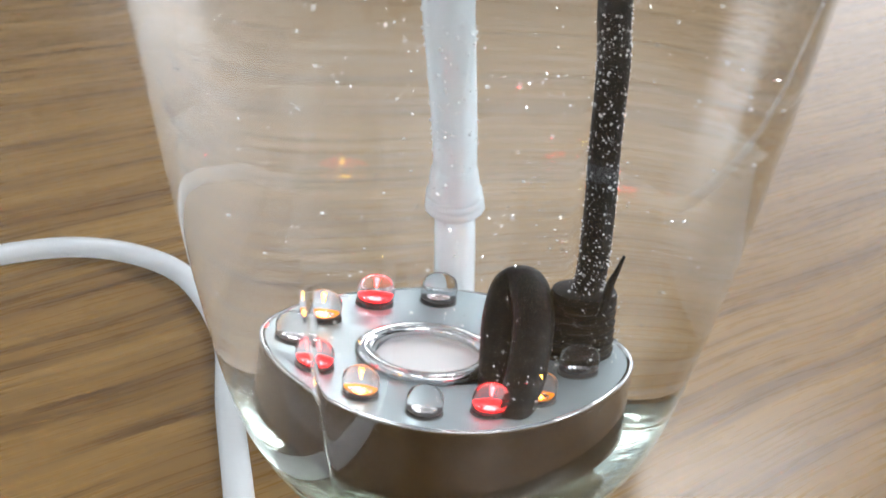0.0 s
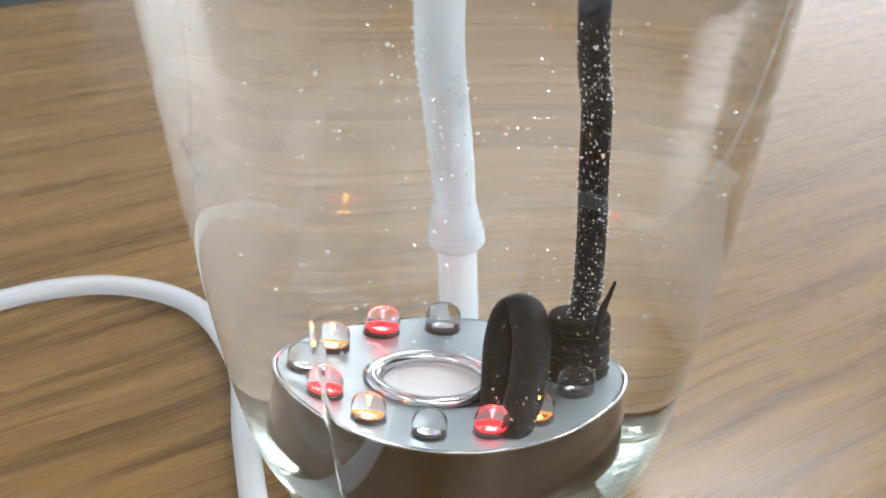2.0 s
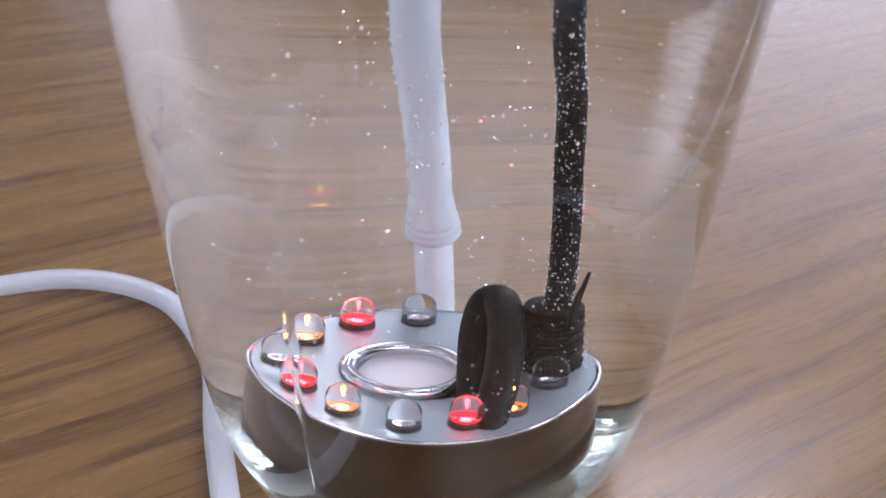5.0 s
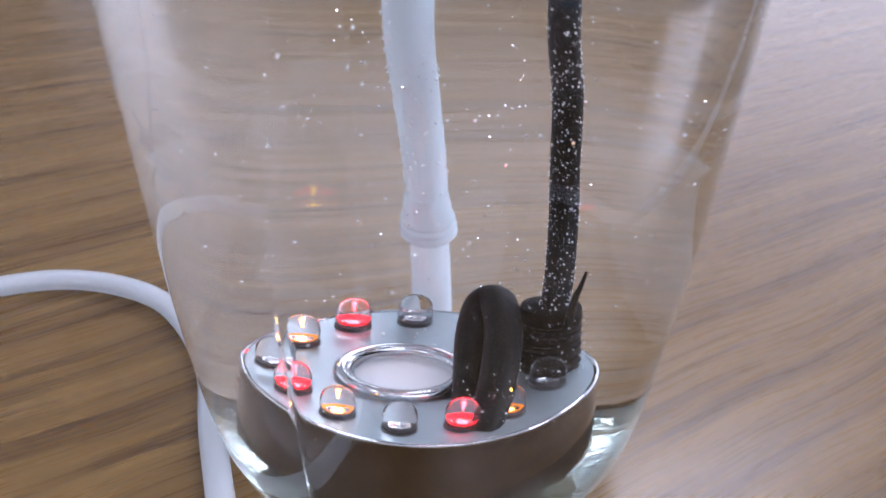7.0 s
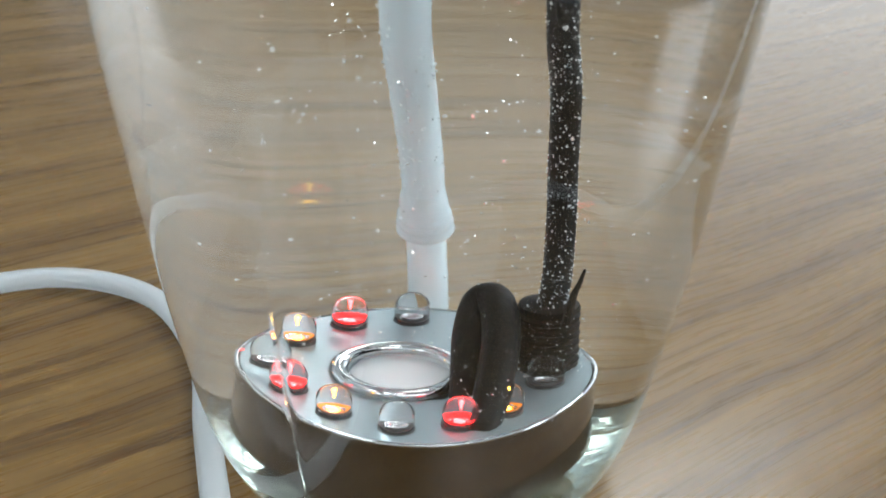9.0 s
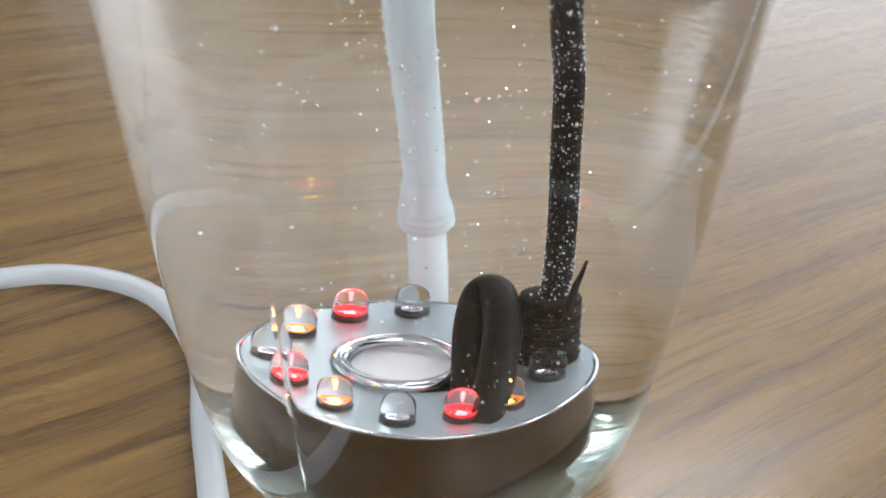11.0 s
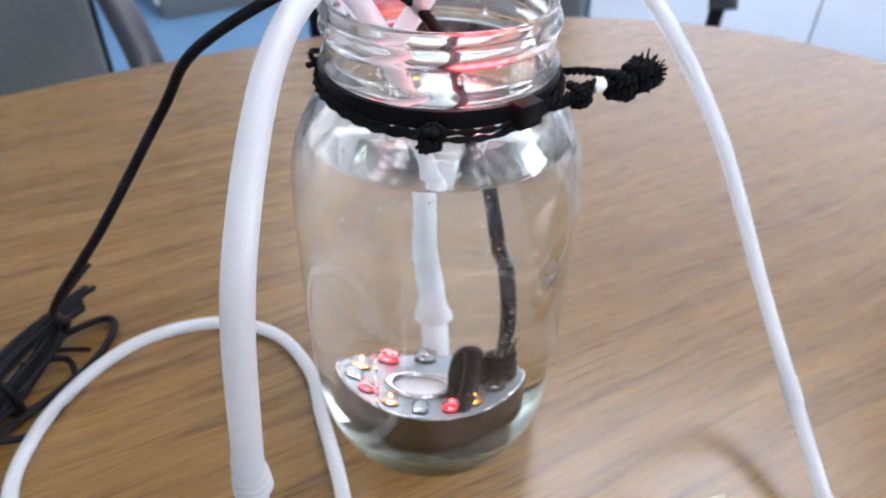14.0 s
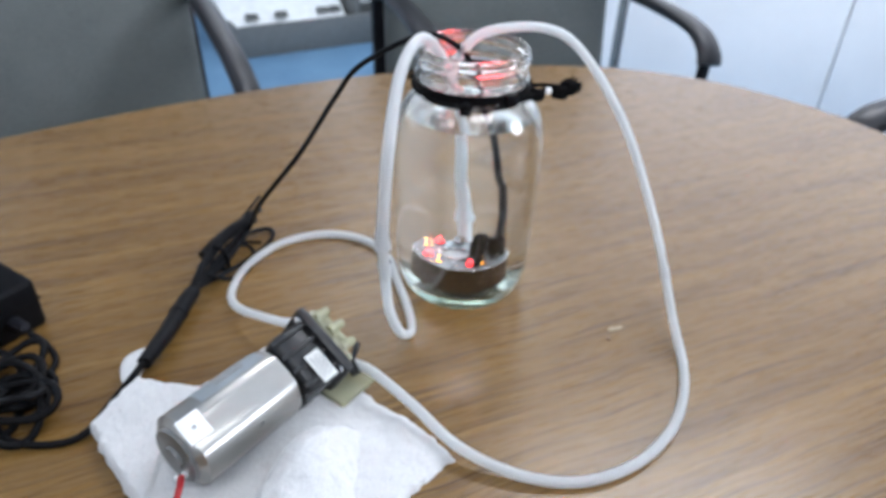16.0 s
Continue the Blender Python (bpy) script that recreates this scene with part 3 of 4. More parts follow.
def out_r(z):
    zs, rs = [q[0] for q in OUT], [q[1] for q in OUT]
    z = min(max(z, 0), zs[-1])
    i = max(k for k in range(len(zs) - 1) if zs[k] <= z)
    sl = [(rs[min(k + 1, len(zs) - 1)] - rs[max(k - 1, 0)]) / (zs[min(k + 1, len(zs) - 1)] - zs[max(k - 1, 0)]) for k in (i, i + 1)]
    h = zs[i + 1] - zs[i]
    s = (z - zs[i]) / h
    return (2 * s ** 3 - 3 * s * s + 1) * rs[i] + (s ** 3 - 2 * s * s + s) * h * sl[0] + (3 * s * s - 2 * s ** 3) * rs[i + 1] + (s ** 3 - s * s) * h * sl[1]


def bead_at(z, c, w, h):
    d = abs(z - c) / w
    return h * math.cos(d * math.pi / 2) ** 0.7 if d < 1 else 0.0


def neck_r(z, a):
    """Outer radius with the moulded bead and the screw thread."""
    r = out_r(z) + bead_at(z, 0.1580, 0.0019, 0.0016)
    if z > 0.160:
        for c0 in (0.1652, 0.1706):
            r += bead_at(z, c0 + 0.0054 * a / (2 * math.pi), 0.0023, 0.0012) * (1.0 if z < 0.1735 else 0.0)
    return r


SEG = 128
SEAM_A = radians(-114.3) % (2 * math.pi)
ANG = sorted([2 * math.pi * k / SEG for k in range(SEG)] + [(SEAM_A + h * math.pi + radians(d)) % (2 * math.pi) for h in (0, 1) for d in (-0.30, -0.12, 0, 0.12, 0.30)])
NA = len(ANG)


def seam_h(a, z):
    d = min(abs((a - SEAM_A - h * math.pi + math.pi) % (2 * math.pi) - math.pi) for h in (0, 1))
    return 0.00010 * max(0.0, 1 - d / radians(0.3)) * min(1.0, max(0.0, (0.078 - z) / 0.03))


jar = thing("mason_jar", Matrix.Identity(4), "clear glass screw-top jar, nearly full of water", "jar")
bm = bmesh.new()
zs = [0, 0.0007, 0.0015, 0.0027, 0.004, 0.006, 0.008, 0.010, 0.0125, 0.015, 0.018, 0.022, 0.026, 0.030] + [0.035 + 0.005 * k for k in range(16)] + \
     [0.1125 + 0.0025 * k for k in range(12)] + [0.1415 + 0.0009 * k for k in range(37)]
rings = []
prof_under = [(0.0, 0.0035), (0.014, 0.0032), (0.027, 0.0024), (0.034, 0.0008), (0.0366, 0.0)]
rings.append([(0, 0, prof_under[0][1])])
for r, z in prof_under[1:]:
    rings.append([(r * math.cos(a), r * math.sin(a), z) for a in ANG])
for z in zs:
    rings.append([((neck_r(z, a) + seam_h(a, z)) * math.cos(a), (neck_r(z, a) + seam_h(a, z)) * math.sin(a), z) for a in ANG])


def in_r(z):
    return max(out_r(z) - WALL, 0.0)


lip = [(out_r(RIM_Z) - 0.0003, 0.1752), (out_r(RIM_Z) - 0.0009, 0.1759), (out_r(RIM_Z) - 0.0016, 0.1760), (out_r(RIM_Z) - 0.0024, 0.1756), (in_r(RIM_Z), 0.1745)]
inner_up = [(in_r(z), z) for z in [0.1735, 0.168, 0.162, 0.156, 0.152, 0.150, 0.148, 0.146, 0.144, 0.142, 0.140, 0.138, 0.1366, WATER_Z + 0.0008]]
for r, z in lip + inner_up + [(in_r(WATER_Z), WATER_Z)]:
    rings.append([(r * math.cos(a), r * math.sin(a), z) for a in ANG])
N_BASE = len(prof_under)
N_BODY = N_BASE + len([z for z in zs if z < 0.1559])


def glass_part(name, rows, label, mat=None):
    """One stretch of the glass; the faces run up the outside and down the inside, so their normals point to the air."""
    bm = bmesh.new()
    made = [[bm.verts.new(co) for co in row] for row in rows]
    for a, b in zip(made, made[1:]):
        for k in range(NA):
            j = (k + 1) % NA
            vs = [a[k % len(a)], a[j % len(a)], b[j % len(b)], b[k % len(b)]]
            bm.faces.new([v for i, v in enumerate(vs) if v not in vs[:i]])
    me = bpy.data.meshes.new(name)
    bm.to_mesh(me)
    bm.free()
    me.materials.append(mat or GLASS_AIR)
    me.shade_smooth()
    ob = new(name, me)
    ob.parent = jar
    ob["label"] = label
    ob.visible_shadow = False


glass_part("glass_base", rings[:N_BASE + 1], "thick stippled glass base", GLASS_BASE)
glass_part("glass_body", rings[N_BASE:N_BODY + 1], "clear round glass wall with a faint mould seam")
glass_part("threaded_neck", rings[N_BODY:], "clear glass neck with screw threads", MISTED)

# water: one closed body whose sides wet the glass
bm = bmesh.new()
BASE_Z = 0.0092
wz_list = [0.0135, 0.0155, 0.018, 0.022, 0.026, 0.030, 0.036, 0.043, 0.05, 0.06, 0.07, 0.08, 0.09, 0.1, 0.108, 0.115, 0.12, 0.125, 0.129]
side = [(0.0, BASE_Z + 0.0005), (0.020, BASE_Z + 0.0002), (0.031, BASE_Z), (0.0362, BASE_Z + 0.0004), (0.0396, BASE_Z + 0.0016)] + [(in_r(z), z) for z in wz_list] + [(in_r(WATER_Z), WATER_Z)]
lathe(bm, side, SEG)
n_side = len(bm.faces)
R0 = in_r(WATER_Z)
lathe(bm, [(R0, WATER_Z), (R0 - 0.0006, WATER_Z - 0.0007), (R0 - 0.0016, WATER_Z - 0.0012), (R0 - 0.0035, WATER_Z - 0.0014), (R0 * 0.5, WATER_Z - 0.0014), (0, WATER_Z - 0.0014)], SEG)
bm.faces.ensure_lookup_table()
for i, f in enumerate(bm.faces):
    f.material_index = 0 if i < n_side else 1
bmesh.ops.remove_doubles(bm, verts=bm.verts, dist=1e-6)
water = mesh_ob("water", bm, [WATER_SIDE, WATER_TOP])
tagged(water, "clear still water filling the jar to its shoulder", "water", kind="stuff")
water.visible_shadow = False

# ------------------------------------------------------------------ mist maker
DC, DR, DTOP = (-0.0004, -0.0023), 0.0245, 0.0307
DBOT = BASE_Z + 0.0007
mist = thing("mist_maker", pose(DC[0] - 0.0010, DC[1] + 0.0016, DBOT + 0.0012, 2.6, 1.7), "round polished-steel mist maker with a ring of clear lights", "mist maker")
H = DTOP - DBOT
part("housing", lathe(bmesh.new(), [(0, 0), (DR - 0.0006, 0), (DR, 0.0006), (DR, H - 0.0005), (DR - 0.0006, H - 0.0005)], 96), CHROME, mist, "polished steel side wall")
part("rim", lathe(bmesh.new(), [(DR + 0.0001, H - 0.0005), (DR + 0.0001, H - 0.0002), (DR - 0.0001, H + 0.0001), (DR - 0.0004, H + 0.0002), (DR - 0.0007, H)], 96), RING, mist, "bright rounded steel rim")
part("top_plate", lathe(bmesh.new(), [(DR - 0.0007, H), (0.0095, H), (0.0095, H - 0.002), (0, H - 0.002)], 96), PLATE, mist, "pale polished metal top plate")
ROFF = Vector((-0.0026, -0.0001, 0))
ring_prof = [(0.0084 + 0.0014 * math.cos(a), H + 0.0005 + 0.0012 * math.sin(a)) for a in [2 * math.pi * k / 14 for k in range(14)]]
part("ring", lathe(bmesh.new(), ring_prof, 64, T(ROFF), closed=True), RING, mist, "chrome ring round the membrane")
part("membrane", lathe(bmesh.new(), [(0.0078, H - 0.0006), (0.0074, H - 0.0010), (0.0, H - 0.0009)], 48, T(ROFF)), CERAMIC, mist, "white ceramic membrane")
LR, LPH = 0.0186, -1.6638
# the lights sit a little unevenly
NUDGE = {1: (-0.0006, 0.0), 2: (-0.0016, -0.0018), 3: (0.0006, -0.0010), 6: (-0.0010, 0.0015), 7: (-0.0004, 0.0008), 10: (0.0006, 0.0008), 11: (0.0004, 0.0008)}
for k in range(12):
    a = LPH + k * math.pi / 6
    nx, ny = NUDGE.get(k, (0, 0))
    c = Vector((LR * math.cos(a) - 0.0015 + nx, LR * math.sin(a) - 0.0004 + ny, H))
    led = part("light", lathe(bmesh.new(), [(0.0, -0.0006), (0.00255, -0.0006), (0.00255, 0.0034), (0.00246, 0.0042), (0.0021, 0.0051), (0.0014, 0.0058), (0.0007, 0.0061), (0, 0.0062)], 24), (EPOXY, EPOXY_RED, EPOXY_AMBER)[k % 3], mist, ("clear epoxy light, unlit", "clear epoxy light, lit red", "clear epoxy light, lit amber")[k % 3])
    led.location = c
    led.visible_shadow = False
    part("socket", lathe(bmesh.new(), [(0.00257, -0.0001), (0.00266, -0.0001), (0.00268, 0.0001), (0.00264, 0.0002), (0.00257, 0.0002)], 24), SOCKET, led)
    mat = (LED_OFF, LED_RED, LED_AMBER)[k % 3]
    part("die", lathe(bmesh.new(), [(0, 0.0008), (0.0006, 0.0008), (0.0007, 0.0010), (0.0005, 0.0013), (0.0002, 0.0015), (0, 0.0016)], 12), mat, led)
    if k % 3:
        # added glowing bead that stands in for the glint at the dome's tip
        part("tip_glint", lathe(bmesh.new(), [(0, 0.0036), (0.00012, 0.0037), (0.00022, 0.0048), (0.00034, 0.0053), (0.0002, 0.0056), (0, 0.0057)], 10), mat, led)
    part("base", lathe(bmesh.new(), [(0, -0.0002), (0.0021, -0.0002), (0.0022, 0.0002), (0.0021, 0.0006), (0.0014, 0.0006)], 20), SOCKET, led)
    rise = (0, 1, 0)[k % 3]
    if k % 3:
        part("cup", lathe(bmesh.new(), [(0.0019 + rise * 0.0001, 0.0013 + rise * 0.0005), (0.0016 + rise * 0.0002, 0.0009 + rise * 0.0002), (0.0010, 0.00075), (0.0, 0.00075)], 16), (CUP_RED, CUP_AMBER)[k % 3 - 1], led)
    part("lead_frame", lathe(bmesh.new(), [(0.0004, 0.0002), (0.0012, 0.0003), (0.0014, 0.0011), (0.0012, 0.0011), (0.0009, 0.0007), (0, 0.0007)], 12), STEEL, led)
    # the lens of a lit one throws a narrow beam upwards
    if k in (1, 2, 7):
        data = bpy.data.lights.new("light_beam", "SPOT")
        data.energy, data.spot_size, data.spot_blend, data.shadow_soft_size = {1: 330.0, 2: 32.0, 7: 45.0}[k], radians(10), 0.7, 0.0008
        data.color = ((1.0, 0.008, 0.010), (1.0, 0.30, 0.01))[k % 3 - 1]
        new("light_beam", data).matrix_world = T(mist.matrix_world @ (c + Vector((0, 0, 0.0068)))) @ pose(0, 0, 0, 0, 0, math.degrees(a)) @ pose(0, 0, 0, 180, 4, 0)
# rubber arch
arch = [q - Vector((DC[0], DC[1], DBOT)) for q in spline([(0.0083, -0.0203, 0.0290), (0.0100, -0.0125, 0.0362), (0.0107, -0.0020, 0.0412), (0.0098, 0.0060, 0.0430), (0.0080, 0.0066, 0.0416), (0.0068, 0.0010, 0.0380), (0.0066, -0.0060, 0.0333), (0.0064, -0.0110, 0.0297)], 6)]
part("cable_arch", sweep(bmesh.new(), arch, 0.0027, 18), WET_RUBBER, mist, "thick black rubber cable arch")
# ribbed strain relief
bm = bmesh.new()
prof = [(0, -0.001), (0.0046, -0.001)]
for k in range(6):
    z = k * 0.0021
    prof += [(0.0046 - 0.00008 * k, z + 0.0003), (0.0047 - 0.00008 * k, z + 0.0012), (0.0040 - 0.00008 * k, z + 0.0015), (0.0040 - 0.00008 * k, z + 0.0020)]
prof += [(0.0042, 0.0128), (0.0040, 0.0138), (0.0030, 0.0141), (0, 0.0141)]
lathe(bm, prof, 28, T((0.0174, 0.0041, H)))
part("strain_relief", bm, WET_RUBBER, mist, "ribbed black rubber plug")

# power cable: from the plug through the water, over the rim to the bundle
cable = thing("power_cable", pose(0.0172, 0.0012, DTOP), "thin black power cable, beaded with bubbles under water", "cable")
wet_pts = [(0.0172, 0.0010, 0.0440), (0.0180, 0.0040, 0.0500), (0.0183, 0.0072, 0.0600), (0.0180, 0.0075, 0.0705), (0.0174, 0.0050, 0.0835), (0.0158, -0.0010, 0.0940), (0.0140, -0.0080, 0.1125), (0.0105, -0.0115, 0.1300)]
dry_pts = [(0.0105, -0.0115, 0.1300), (0.0060, -0.0125, 0.1500), (0.0015, -0.0127, 0.1650), (-0.0111, -0.0076, 0.1775), (-0.0325, -0.0034, 0.1810), (-0.0689, -0.0092, 0.1626), (-0.0869, -0.0030, 0.1387),
           (-0.1104, -0.0158, 0.1028), (-0.1437, -0.0065, 0.0582), (-0.1668, 0.0300, 0.0150), (-0.1780, 0.0000, 0.0080), (-0.1840, -0.0380, 0.0085)]
bpy.context.view_layer.update()
under(mesh_ob("wet_length", tube_bm(wet_pts, 0.00195, 12), WET_RUBBER, label="wet cable covered in tiny bubbles"), cable)
under(mesh_ob("loose_strand", sweep(bmesh.new(), spline([(0.0192, -0.0030, 0.0430), (0.0199, -0.0008, 0.0477), (0.0206, 0.0, 0.0501), (0.0213, 0.0003, 0.0532)], 6), lambda q: 0.0007 - 0.0005 * q, 8), WET_RUBBER), cable)
under(mesh_ob("dry_length", tube_bm(dry_pts, 0.0017, 12), RUBBER), cable)

# ------------------------------------------------------------------ tubing
tube_a = thing("suction_tube", pose(-0.047, -0.012, 0.0045), "milky silicone tube looping from the jar across the table", "tube")
bpy.context.view_layer.update()
thick_pts = [(0.0005, 0.0300, 0.0480), (-0.0003, 0.0225, 0.0640), (-0.0016, 0.0110, 0.0800), (-0.0028, -0.0005, 0.0940), (-0.0034, -0.0085, 0.1125), (-0.0070, -0.0110, 0.1400), (-0.0160, -0.0120, 0.1650),
             (-0.0300, -0.0135, 0.1822), (-0.0394, -0.0500, 0.1760), (-0.0418, -0.0940, 0.1495), (-0.0440, -0.1055, 0.1080), (-0.0440, -0.1074, 0.0932)]
under(mesh_ob("submerged_length", hose_bm(thick_pts[:6], 0.0031, 20), WET_SILICONE, label="submerged tube edged with tiny bubbles"), tube_a)
under(mesh_ob("wide_tube", hose_bm(thick_pts[5:], lambda s: 0.0031 + 0.0005 * min(1, s / 0.15), 20), [SILICONE, BORE]), tube_a)
thin_pts = [(-0.0432, -0.1086, 0.0850), (-0.0425, -0.1096, 0.0760), (-0.0406, -0.1085, 0.0522), (-0.0350, -0.0980, 0.0260), (-0.0300, -0.0780, 0.0110), (-0.0350, -0.0480, 0.0052), (-0.0475, -0.0100, 0.0034), (-0.0560, 0.0155, 0.0030), (-0.0760, 0.0385, 0.0030),
            (-0.1070, 0.0455, 0.0030), (-0.1395, 0.0305, 0.0030), (-0.1585, -0.0025, 0.0030), (-0.1610, -0.0380, 0.0042), (-0.1480, -0.0640, 0.0100), (-0.1180, -0.0850, 0.0190), (-0.1030, -0.0930, 0.0240)]
under(mesh_ob("narrow_tube", hose_bm(thin_pts, 0.0029, 16), [THIN_SILICONE, BORE]), tube_a)
under(mesh_ob("narrow_tube", hose_bm([(0.0005, 0.0300, 0.0480), (0.0010, 0.0300, 0.0350), (0.0013, 0.0310, 0.0200), (0.0013, 0.0320, BASE_Z + 0.001)], 0.0030, 16), WET_SILICONE), tube_a)


def coupling(parent, c, d, k, mat):
    q = Vector(d).to_track_quat("Z", "Y").to_matrix().to_4x4()
    prof = [(0.0029, -0.0004), (0.0041, -0.0003), (0.0044, 0.0004), (0.0043, 0.0012), (0.0040, 0.0018), (0.0043, 0.0024), (0.0042, 0.0032), (0.0039, 0.0038), (0.0041, 0.0044), (0.0040, 0.0053),
            (0.0037, 0.0060), (0.0036, 0.0080), (0.0034, 0.0105), (0.0030, 0.0120)]
    return under(mesh_ob("coupling", lathe(bmesh.new(), [(r * k, z) for r, z in prof], 28, T(c) @ q), mat, label="stepped milky tube coupling"), parent)


coupling(tube_a, (0.0005, 0.0300, 0.0475), (-0.05, -0.42, 0.9), 1.0, WET_SILICONE)
coupling(tube_a, (-0.0440, -0.1074, 0.0930), (-0.06, 0.13, 1), 1.08, SILICONE)
under(mesh_ob("nipple", tube_bm([(-0.0440, -0.1072, 0.0945), (-0.0437, -0.1080, 0.0890), (-0.0432, -0.1086, 0.0850), (-0.0429, -0.1090, 0.0820)], 0.0030, 16), SILICONE), tube_a)
under(mesh_ob("flared_end", tube_bm([(-0.0432, -0.1086, 0.0853), (-0.0430, -0.1089, 0.0830), (-0.0427, -0.1093, 0.0800), (-0.0424, -0.1096, 0.0750)], lambda s: 0.0040 - 0.0009 * s, 20, cap=False), SILICONE), tube_a)

tube_b = thing("return_tube", pose(0.146, -0.084, 0.0045), "milky silicone tube arching out of the jar mouth onto the table", "tube")
bpy.context.view_layer.update()
b_pts = [(-0.0150, -0.0060, 0.1560), (-0.0091, -0.0075, 0.1700), (0.0067, -0.0073, 0.1860), (0.0438, 0.0180, 0.1830), (0.0715, 0.0276, 0.1655), (0.1092, 0.0323, 0.1133), (0.1383, 0.0120, 0.0490), (0.1443, -0.0522, 0.0141),
         (0.1460, -0.0842, 0.0031), (0.1400, -0.1120, 0.0031), (0.1280, -0.1390, 0.0031), (0.1090, -0.1620, 0.0031), (0.0855, -0.1775, 0.0031), (0.0600, -0.1840, 0.0031), (0.0300, -0.1810, 0.0055),
         (0.0020, -0.1690, 0.0100), (-0.0220, -0.1480, 0.0150), (-0.0480, -0.1270, 0.0190), (-0.0600, -0.1200, 0.0185)]
under(mesh_ob("tube_wall", hose_bm(b_pts, 0.0030, 18), [THIN_SILICONE, BORE]), tube_b)
under(mesh_ob("joint", lathe(bmesh.new(), [(0.0030, -0.006), (0.0034, -0.005), (0.0034, 0.005), (0.0030, 0.006)], 24, T((0.1430, -0.0194, 0.0282)) @ Vector((-0.03, 0.914, 0.405)).to_track_quat("Z", "Y").to_matrix().to_4x4()), SILICONE), tube_b)

# ------------------------------------------------------------------ pump on its towel
PU = Vector((0.541, 0.841, 0)).normalized()
pump_m = Matrix.Translation((-0.1335, -0.2034, 0.0290)) @ Matrix(((PU.x, -PU.y, 0, 0), (PU.y, PU.x, 0, 0), (0, 0, 1, 0), (0, 0, 0, 1)))
pump = thing("diaphragm_pump", pump_m, "small silver motor pump with a black head, lying on the towel", "pump")
AX = pose(0, 0, 0, 0, 90, 0)
ROLL = pose(0, 0, 0, 32)


def rolled(name, bm, mat, parent, label=""):
    """A part of the pump, which lies rolled towards one side on the towel."""
    bm.transform(ROLL)
    return part(name, bm, mat, parent, label)


# motor can: a round can with two flats
bm = lathe(bmesh.new(), [(0, 0.0), (0.0165, 0.0), (0.0180, 0.0012), (0.0205, 0.0030), (0.0205, 0.0620), (0.0197, 0.0640), (0.0150, 0.0660), (0, 0.0660)], 64, AX)
for v in bm.verts:
    v.co.z = max(-0.0182, min(0.0182, v.co.z))
rolled("motor_can", bm, MOTOR, pump, "silver zinc-plated motor can")
rolled("end_cap", lathe(bmesh.new(), [(0, -0.0035), (0.0060, -0.0035), (0.0065, -0.0020), (0.0150, -0.0016), (0.0160, 0.0004), (0, 0.0004)], 40, AX), MOTOR_END, pump)
rolled("white_patch", box_bm(pose(0.0072, 0.0035, 0.0186), 0.013, 0.014, 0.0012, 0.0004), BEAD, pump, "white square patch")
rolled("patch_hole", lathe(bmesh.new(), [(0, 0.0003), (0.0012, 0.0003), (0.0012, 0.0), (0, 0.0)], 12, pose(0.0072, 0.0035, 0.0191)), PRINT, pump)
bm = bmesh.new()
strip = [[bm.verts.new((x, 0.0208 * math.cos(radians(d)), min(0.0186, 0.0208 * math.sin(radians(d))))) for d in (8, 16, 24, 32, 40, 48, 56)] for x in (0.0185, 0.030, 0.045, 0.060)]
for p, q in zip(strip, strip[1:]):
    for k in range(6):
        bm.faces.new((p[k], q[k], q[k + 1], p[k + 1]))
bmesh.ops.solidify(bm, geom=list(bm.faces), thickness=0.0003)
rolled("type_label", bm, BLUE_PAPER, pump, "pale blue-grey label strip along the can")
for k in range(3):
    rolled("print_bar", box_bm(pose(0.0395, 0.0, 0.0) @ pose(0, 0, 0, 22 + 10 * k) @ pose(0, 0.0212, 0), 0.026 - 0.004 * k, 0.0003, 0.0011), PRINT, pump)
rolled("terminal", box_bm(pose(-0.0045, -0.009, -0.004), 0.006, 0.003, 0.0012), STEEL, pump)
rolled("red_wire", tube_bm([(-0.004, -0.009, -0.004), (-0.010, -0.014, -0.001), (-0.020, -0.022, -0.006), (-0.034, -0.030, -0.014), (-0.050, -0.040, -0.017)], 0.0017, 8), RED_WIRE, pump, "red insulated wire")
# black pump head with ribs
rolled("head", box_bm(pose(0.0790, 0, 0.0), 0.024, 0.036, 0.036, 0.004, 3), HEAD_BLACK, pump, "black moulded pump head")
rolled("flange", box_bm(pose(0.0925, 0, 0.0), 0.007, 0.046, 0.045, 0.003, 2), HEAD_BLACK, pump)
for y in (-0.014, -0.0047, 0.0047, 0.014):
    rolled("rib", box_bm(pose(0.0780, y, 0.0185), 0.026, 0.002, 0.003, 0.0005), HEAD_BLACK, pump)
for z in (-0.012, 0.0, 0.012):
    rolled("rib", box_bm(pose(0.0780, -0.0185, z), 0.026, 0.003, 0.002, 0.0005), HEAD_BLACK, pump)
rolled("label", box_bm(pose(0.0800, -0.0105, 0.0206), 0.0100, 0.0180, 0.0006), LABEL, pump, "small white paper label with grey print")
for k in range(4):
    rolled("print_bar", box_bm(pose(0.0770 + 0.0020 * k, -0.0105, 0.0211), 0.0007, 0.013 - 0.002 * (k % 2), 0.0002), PRINT, pump)
for y, z in ((-0.018, 0.0175), (0.018, 0.0175), (-0.018, -0.0175), (0.018, -0.0175)):
    bm = lathe(bmesh.new(), [(0, 0.0952), (0.0026, 0.0952), (0.0028, 0.0935), (0.0028, 0.0885), (0, 0.0885)], 12, pose(0, y, z) @ AX)
    rolled("screw", bm, STEEL, pump)
